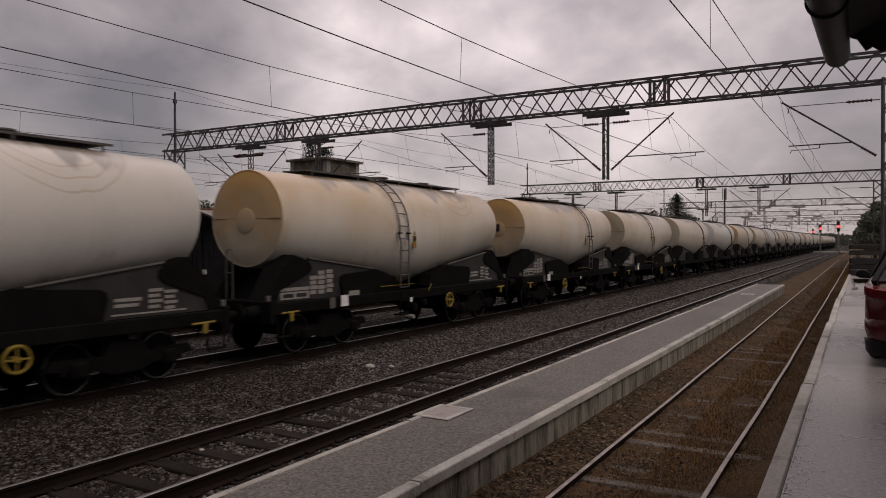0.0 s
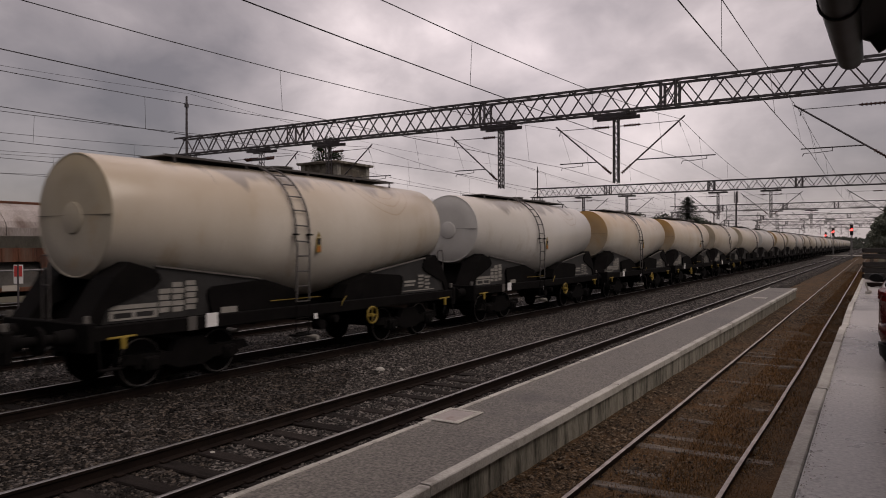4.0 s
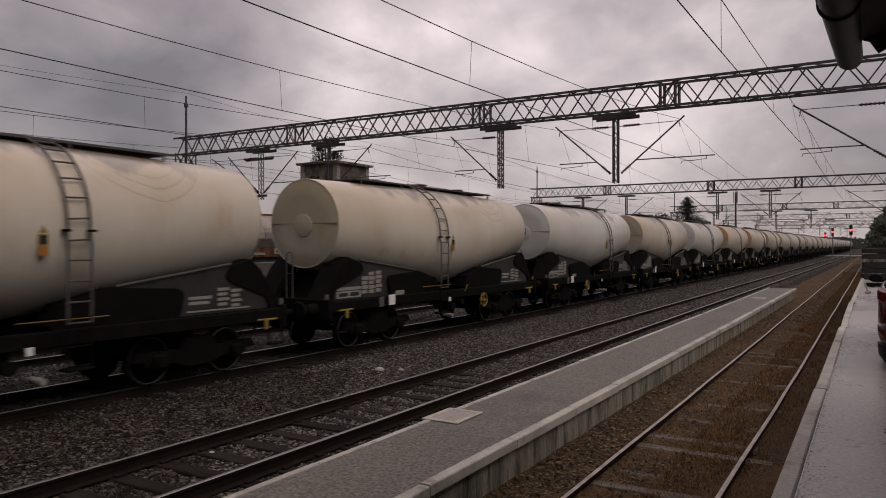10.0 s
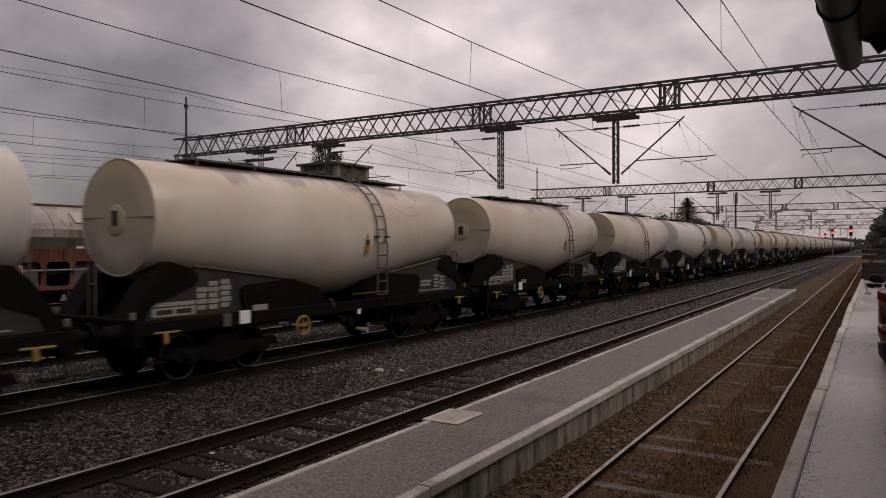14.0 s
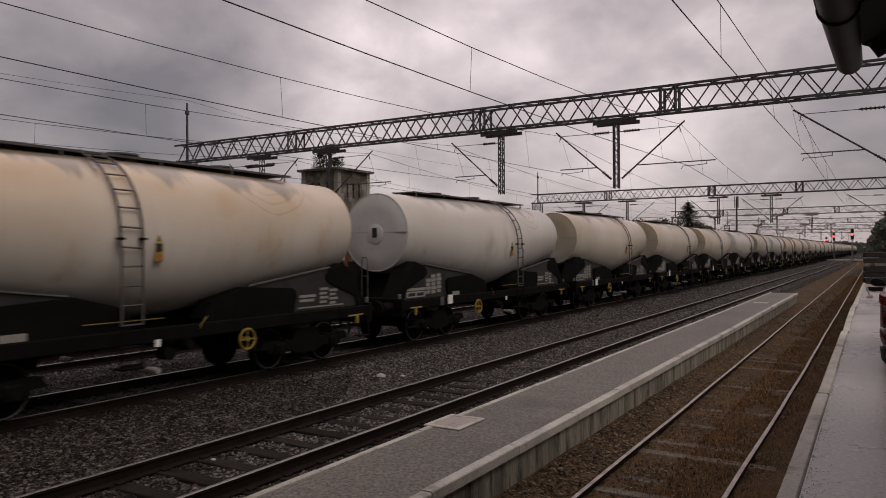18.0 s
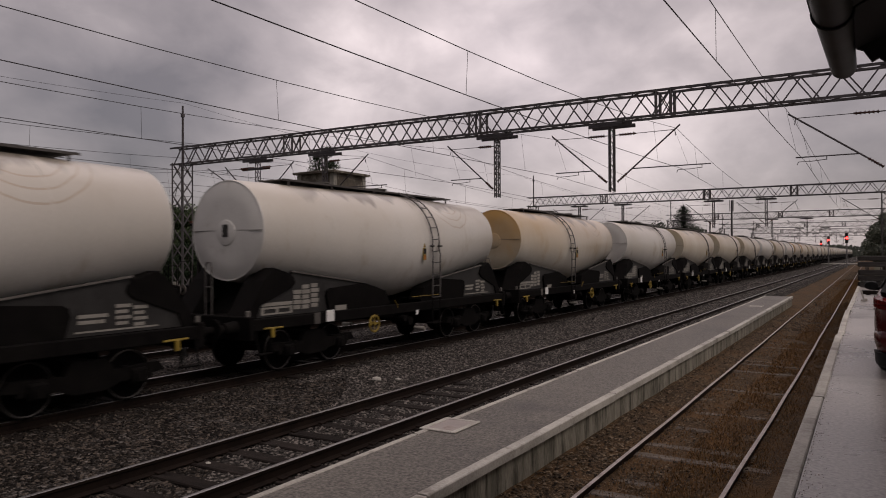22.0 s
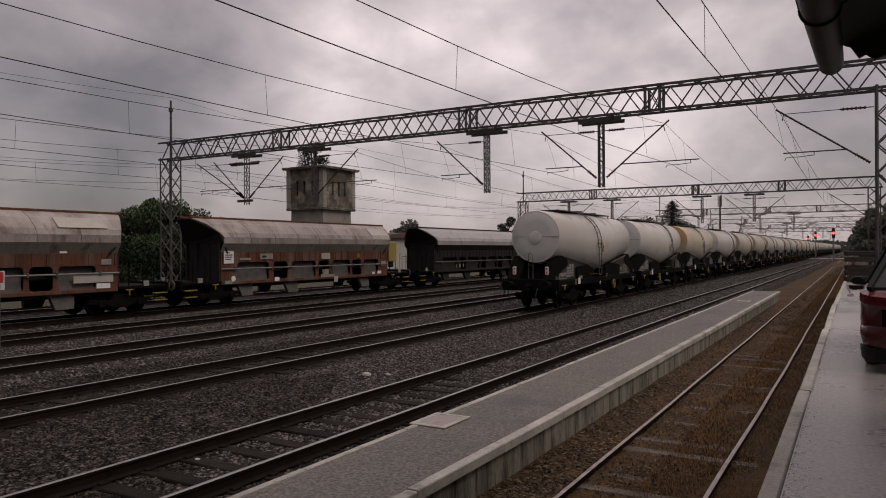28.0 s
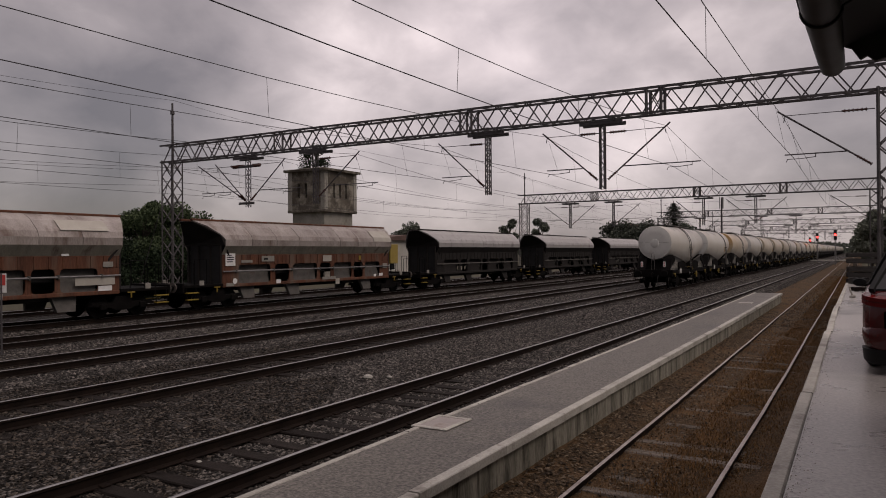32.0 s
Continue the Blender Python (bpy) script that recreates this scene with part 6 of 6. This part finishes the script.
# far wooded rise behind the station
wv, wf = [], []
for i in range(26000):
    x = rng.uniform(-420, 190)
    y = rng.uniform(520, 640)
    hgt = 6.5 + 3.0 * noise.noise((x * 0.013, 2, 0)) + 1.5 * noise.noise((x * 0.06, 5, 0))
    z = rng.uniform(-0.5, hgt)
    a, k = rng.uniform(0, 3.14), rng.uniform(0.5, 1.3)
    o = len(wv)
    wv += [(x - k * math.cos(a), y - k * math.sin(a), z), (x + k * math.cos(a), y + k * math.sin(a), z + 0.3), (x + 0.3, y, z + k * 1.3)]
    wf.append((o, o + 1, o + 2))
tagged(new("far_wood", quick_mesh("far_wood", wv, wf, M["hazyleaffar"])), "far wooded rise, greyed for haze", "woods", kind="stuff")

# ---- houses far behind ----


def house(x, y, wx, wy, eave, ridge, label):
    h = thing("house", pose(x, y, -0.62), label, "house", "houses beyond the yard")
    part("wall", Shape().box(-wx / 2, wx / 2, -wy / 2, wy / 2, 0, eave, 0.02), M["housewall"], h)
    part("roof", Shape().loft([[(xx, -wy / 2 - 0.4, eave - 0.1), (xx, wy / 2 + 0.4, eave - 0.1), (xx, wy / 2 + 0.4, eave + 0.1), (xx, 0, ridge), (xx, -wy / 2 - 0.4, eave + 0.1)] for xx in (-wx / 2 - 0.4, wx / 2 + 0.4)]), M["houseroof"], h, "reddish tiled roof", smooth=0)
    for k in (-0.25, 0.25):
        wi = part("window", Shape().box(wx / 2, wx / 2 + 0.03, k * wy - 0.5, k * wy + 0.5, 1.2, 2.4, 0.01), M["carglass"], h)
        part("frame", Shape().box(wx / 2, wx / 2 + 0.05, k * wy - 0.6, k * wy + 0.6, 1.1, 1.2, 0.01).box(wx / 2, wx / 2 + 0.05, k * wy - 0.6, k * wy + 0.6, 2.4, 2.5, 0.01), M["whiteplate"], wi)
    return h


house(-47.0, 165, 6, 9, 5.8, 9.4, "house with a reddish tiled roof among far bushes")
house(-50.0, 72.5, 5, 12, 4.7, 5.3, "low pale shed with a brown roof behind the wagons")

# ---- signals ----
for x, y, z in ((-4.66, 150, 5.25), (-9.65, 191, 5.55), (-14.6, 249, 5.42)):
    sg = thing("colour_light_signal", pose(x, y, -0.2), "tall colour light signal showing red", "railway signal", "signals beside the tracks")
    part("post", Shape().cyl((0, 0, 0), (0, 0, z + 0.2), 0.08, n=10), M["lightsteel"], sg, "white-grey post")
    head = part("signal_head", Shape().box(-0.27, 0.27, -0.10, 0.10, z - 0.75, z + 1.15, 0.08), M["dark"], sg, "black signal head")
    part("red_lamp", Shape().cyl((0, -0.13, z + 0.2), (0, -0.10, z + 0.2), 0.21, n=18), M["redlamp"], head, "lit red lamp")
    part("hood", Shape().box(-0.24, 0.24, -0.3, -0.12, z + 0.45, z + 0.48, 0.01), M["dark"], head)
    part("ladder", Shape().bar((-0.15, 0.2, 0), (-0.15, 0.2, z), 0.03, 0.03).bar((0.15, 0.2, 0), (0.15, 0.2, z), 0.03, 0.03), M["lightsteel"], sg)
cell = thing("radio_mast", pose(-40.4, 250, -0.6), "slim grey radio mast with panel antennas", "mast")
part("pole", Shape().cyl((0, 0, 0), (0, 0, 20.2), 0.4, 0.22, n=10), M["galv"], cell)
for a in range(3):
    part("antenna", Shape().box(-0.2, 0.2, 0.5, 0.7, 16.8, 20.6, 0.05), M["lightsteel"], cell).rotation_euler = (0, 0, a * 2.094)
part("antenna_ring", Shape().torus((0, 0, 18.0), (0, 0, 1), 0.5, 0.06, 12, 5), M["galv"], cell)
xing = thing("level_crossing", pose(-6, 200, 0), "pale concrete level crossing across the far tracks", "level crossing", kind="structure")
for i in range(8):
    part("slab", Shape().box(-20 + i * 4, -16.05 + i * 4, -3, 3, -0.2, 0.02, 0.02), M["concrete"], xing)

# ---- small sign in the yard ----
sign = thing("track_sign", pose(-20.2, 10.85, -0.17), "small red and white sign on a thin steel post", "sign")
part("post", Shape().cyl((0, 0, 0), (0, 0, 2.25), 0.025, n=8), M["galv"], sign)
part("board", Shape().box(-0.02, 0.0, -0.13, 0.13, 1.72, 2.24, 0.004), M["whiteplate"], sign).rotation_euler = (0, 0, radians(-60))
part("red_field", Shape().box(0.001, 0.006, -0.11, 0.11, 1.92, 2.21, 0), M["redplate"], sign).rotation_euler = (0, 0, radians(-60))

# ---- things on the loading platform ----
eav = thing("eaves_gutter", pose(0, 0, 0), "dark metal eaves gutter along the station roof", "gutter")
GZ, GX, GR = 4.585, -0.300, 0.150
arc = [(math.cos(radians(a)), math.sin(radians(a))) for a in range(180, 361, 15)]
prof = [(GX + GR * c, GZ + GR * s) for c, s in arc] + [(GX + (GR - 0.012) * c, GZ + (GR - 0.012) * s) for c, s in arc[::-1]]
TAPER = [(-9, 1.0), (0, 1.0), (6.7, 1.0), (7.2, 0.97), (8.95, 0.84)]
part("trough", Shape().loft([[(GX + (u - GX) * k + 0.05 * (1 - k), y, GZ + (w - GZ) * k) for u, w in prof] for y, k in TAPER]), M["gutter"], eav)
part("end_cap", Shape().prism([(GX + 0.008 + GR * 0.84 * c, GZ + GR * 0.84 * s) for c, s in arc], "y", 8.93, 8.95), M["gutter"], eav, smooth=0)
part("bead", Shape().cyl((GX - GR, -9, GZ), (GX - GR, 6.9, GZ), 0.016, n=8), M["gutter"], eav)
for y in (1.2, 2.6, 4.0, 5.4, 6.8):
    part("bracket", Shape().rod([(GX + (GR + 0.008) * c, y, GZ + (GR + 0.008) * s) for c, s in arc] + [(0.05, y, GZ + 0.10)], 0.012, 6), M["gutter"], eav)
roof = thing("station_roof", pose(0, 0, 0), "dark tiled station roof overhang seen from below", "roof", kind="structure")
# soffit coloured near black: the gloom under the eaves is in its paint
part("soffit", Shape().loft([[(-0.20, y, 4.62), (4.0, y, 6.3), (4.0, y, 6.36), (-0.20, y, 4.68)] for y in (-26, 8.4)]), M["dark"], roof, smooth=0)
barge = [(-0.20, 4.72), (-0.16, 4.64), (-0.10, 4.614), (-0.024, 4.488), (0.038, 4.522), (0.111, 4.457), (0.193, 4.485), (0.34, 4.40), (0.50, 4.46), (0.62, 4.40), (0.80, 4.48), (1.2, 4.5), (2.0, 4.9), (2.0, 5.5)]
part("bargeboard", Shape().prism(barge, "y", 8.40, 8.46), M["timber"], roof, "dark scalloped bargeboard", smooth=0)
for i in range(24):
    for j in range(3):
        y = -3.2 + i * 0.49
        x = -0.24 + j * 0.36
        q = part("roof_tile", Shape().loft([[(x, y, 4.685 + 0.4 * j * 0.36), (x + 0.40, y, 4.845 + 0.4 * j * 0.36), (x + 0.40, y, 4.865 + 0.4 * j * 0.36), (x, y, 4.71 + 0.4 * j * 0.36)], [(x, y + 0.47, 4.685 + 0.4 * j * 0.36), (x + 0.40, y + 0.47, 4.845 + 0.4 * j * 0.36), (x + 0.40, y + 0.47, 4.865 + 0.4 * j * 0.36), (x, y + 0.47, 4.71 + 0.4 * j * 0.36)]]), M["rooftile"], roof, smooth=0)
# added out of view: upper roof slope and wall, lengthened to block light
part("upper_roof", Shape().loft([[(0.95, y, 5.18), (6.4, y, 7.36), (6.4, y, 7.40), (0.95, y, 5.22)] for y in (-26, 8.4)]), M["rooftile"], roof, smooth=0)
stw = tagged(part("wall_east", Shape().box(2.0, 2.3, -26, 8.2, PLAT, 5.45, 0.01), M["housewall"]), "unseen plain wall added behind the platform to block light", "wall", kind="structure")

# red car, seen from behind
car = thing("car", pose(0.85, 12.25, PLAT), "dark red hatchback car parked on the wet platform", "car")
W2 = 0.88
SECT = [(-2.19, 0.40, 0.66, 0.78), (-2.17, 0.32, 0.74, 0.88), (-2.11, 0.26, 0.81, 0.96), (-2.0, 0.23, 0.855, 1.0), (-1.75, 0.22, 0.88, 1.03), (-1.2, 0.20, 0.885, 1.02), (0.0, 0.20, 0.88, 0.99), (1.1, 0.20, 0.88, 0.95), (1.8, 0.24, 0.84, 0.80), (2.12, 0.32, 0.72, 0.62)]


def car_ring(y, zb, hw, zt):
    half = [(0.82, zb), (0.93, zb + 0.06), (0.985, zb + 0.18), (1.0, zb + 0.36), (0.995, zt - 0.26), (0.97, zt - 0.10), (0.93, zt - 0.02), (0.86, zt)]
    return [(hw * k, y, z) for k, z in half] + [(-hw * k, y, z) for k, z in half[::-1]]


part("body", Shape().loft([car_ring(*s) for s in SECT]), M["carred"], car, "glossy dark red bodywork", smooth=50)
CAB = [(-2.02, 1.0, 0.80, 0.02), (-1.55, 1.0, 0.80, 0.42), (-0.9, 1.0, 0.80, 0.49), (0.1, 0.99, 0.80, 0.46), (1.05, 0.94, 0.78, 0.02)]
part("cabin_glass", Shape().loft([[(-hw, y, zb - 0.03), (hw, y, zb - 0.03), (hw * (0.98 - 0.62 * hh), y, zb + hh), (-hw * (0.98 - 0.62 * hh), y, zb + hh)] for y, zb, hw, hh in CAB]), M["carglass"], car, "dark car windows", smooth=30)
part("roof", Shape().loft([[(-0.56, y, z), (0.56, y, z), (0.50, y, z + 0.05), (-0.50, y, z + 0.05)] for y, z in ((-1.62, 1.40), (-1.3, 1.45), (-0.3, 1.46), (0.2, 1.42))]), M["carred"], car)
for sx in (-1, 1):
    for pts in ([(-2.04, 1.0), (-1.58, 1.42)], [(1.06, 0.95), (0.15, 1.44)], [(-0.35, 1.0), (-0.35, 1.46)]):
        part("pillar", Shape().bar((sx * 0.785, pts[0][0], pts[0][1]), (sx * 0.56, pts[1][0], pts[1][1]), 0.06, 0.06), M["blackplastic"], car)
    plan = [(0.56, -2.185), (0.70, -2.165), (0.79, -2.115), (0.845, -2.02), (0.878, -1.84)]
    tl = part("tail_lamp", Shape().loft([[(sx * u * 0.96, v + 0.03, 0.80), (sx * (u + 0.012), v - 0.012, 0.80 + 0.01 * i), (sx * (u + 0.012), v - 0.012, 0.90 + 0.012 * i), (sx * u * 0.95, v + 0.03, 0.93 + 0.012 * i)] for i, (u, v) in enumerate(plan)]), M["taillamp"], car, "red wrap-round tail lamp", smooth=30)
    part("lens", Shape().loft([[(sx * (u + 0.014), v - 0.014, 0.845 + 0.01 * i), (sx * (u + 0.016), v - 0.016, 0.845 + 0.01 * i), (sx * (u + 0.016), v - 0.016, 0.86 + 0.01 * i), (sx * (u + 0.014), v - 0.014, 0.86 + 0.01 * i)] for i, (u, v) in enumerate(plan)]), M["carred"], tl)
    part("reflector", sx_box(Shape(), sx, 0.58, 0.74, -2.20, -2.15, 0.45, 0.49, 0.01), M["taillamp"], car, "red bumper reflector")
    rings = [[(sx * (0.925 + a_ * math.cos(q)), 0.60 + dy + 0.03 * math.cos(q), 1.0 + b_ * math.sin(q)) for q in [6.28318 * i / 16 for i in range(16)]] for dy, a_, b_ in ((-0.005, 0.085, 0.055), (0.02, 0.10, 0.068), (0.09, 0.095, 0.062), (0.15, 0.05, 0.03))]
    mir = part("side_mirror", Shape().loft(rings), M["blackplastic"], car, "black rounded door mirror")
    part("mirror_arm", sx_box(Shape(), sx, 0.80, 0.93, 0.62, 0.70, 0.93, 0.98), M["blackplastic"], mir)
    for y in (-1.35, 1.25):
        wh = part("wheel", Shape().torus((sx * 0.76, y, 0.31), (1, 0, 0), 0.225, 0.095, 28, 10), M["tyre"], car, "black tyre")
        part("rim", Shape().cyl((sx * 0.80, y, 0.31), (sx * 0.85, y, 0.31), 0.20, 0.18, n=20), M["rim"], wh)
    part("door_line", sx_box(Shape(), sx, 0.878, 0.884, -0.36, -0.345, 0.35, 0.97, 0), M["blackplastic"], car)
part("bumper", Shape().loft([[(hw * k, y, z) for k, z in ((0.86, 0.26), (0.97, 0.32), (1.0, 0.42), (1.0, 0.52), (0.96, 0.56))] + [(-hw * k, y, z) for k, z in ((0.96, 0.56), (1.0, 0.52), (1.0, 0.42), (0.97, 0.32), (0.86, 0.26))] for y, hw in ((-2.215, 0.66), (-2.19, 0.76), (-2.12, 0.835), (-1.98, 0.875), (-1.75, 0.888))]), M["carred"], car, "red rear bumper")
part("lower_valance", Shape().loft([[(hw * k, y, z) for k, z in ((0.92, 0.12), (0.985, 0.15), (1.0, 0.30))] + [(-hw * k, y, z) for k, z in ((1.0, 0.30), (0.985, 0.15), (0.92, 0.12))] for y, hw in ((-2.222, 0.66), (-2.195, 0.765), (-2.12, 0.838), (-1.98, 0.877), (-1.75, 0.889))]), M["blackplastic"], car, "black plastic lower valance")
pl = part("plate", Shape().box(-0.26, 0.26, -2.205, -2.19, 0.66, 0.77, 0.004), M["whiteplate"], car, "white licence plate")
part("characters", Shape().box(-0.21, 0.21, -2.209, -2.206, 0.69, 0.74, 0), M["dark"], pl)
part("rear_wiper", Shape().bar((0, -2.03, 1.04), (0.35, -1.95, 1.12), 0.02, 0.02), M["blackplastic"], car)

# stacked old sleepers, low post and beam at the platform's far end
st = thing("sleeper_stack", pose(0.55, 36.6, PLAT), "stack of old dark wooden sleepers on the platform", "timber stack")
for k in range(5):
    for i in range(5):
        q = part("sleeper", Shape().box(-1.25 + rng.uniform(-0.05, 0.05), 1.35, i * 0.29, i * 0.29 + 0.25, k * 0.26 + 0.01 * (k > 2) + (0.10 if k > 2 else 0), k * 0.26 + 0.21 + (0.10 if k > 2 else 0), 0.02), M["timber"], st)
for x in (-1.0, 0.85):
    part("bearer", Shape().box(x, x + 0.15, 0, 1.4, 0.76, 0.88, 0.01), M["oldsleeper"], st)
bm_ = thing("stop_beam", pose(-0.05, 29.8, PLAT), "rusty low stop beam across the platform", "beam")
part("beam", Shape().box(-0.45, 3.5, -0.08, 0.08, 0.02, 0.16, 0.02), M["railside"], bm_)
part("foot", Shape().box(-0.3, -0.15, -0.12, 0.12, 0.0, 0.03, 0.005), M["railside"], bm_)
pb = thing("leaning_post", pose(-0.33, 25.8, PLAT, 0, -16, 0), "short leaning white marker post on a block", "post")
part("post", Shape().box(-0.025, 0.025, -0.025, 0.025, 0.05, 0.36, 0.008), M["concrete"], pb)
part("block", Shape().box(-0.09, 0.09, -0.09, 0.09, 0.0, 0.09, 0.02), M["concrete"], pb)

# single pale stones that stand out between the tracks
for x, y, z, k in ((-9.25, 12.6, -0.12, 0.13), (-8.9, 12.9, -0.13, 0.07), (-1.9, 5.35, -0.355, 0.055), (-7.6, 6.6, -0.18, 0.05), (-3.4, 6.6, -0.355, 0.05), (-2.75, 7.4, -0.355, 0.06)):
    rock = Shape()
    rr = np.random.default_rng(int(abs(x) * 100))
    rings = [[(k * u * rr.uniform(0.8, 1.1) * math.cos(6.28 * i / 7), k * 0.7 * u * rr.uniform(0.8, 1.1) * math.sin(6.28 * i / 7), k * w) for i in range(7)] for u, w in ((0.7, -0.2), (1.0, 0.1), (0.85, 0.4), (0.35, 0.55))]
    ob = part("pale_stone", rock.loft(rings), M["concrete"])
    ob.location = (x, y, z)
    tagged(ob, "pale broken stone lying on the ballast", "stone", "loose pale stones")


motions()
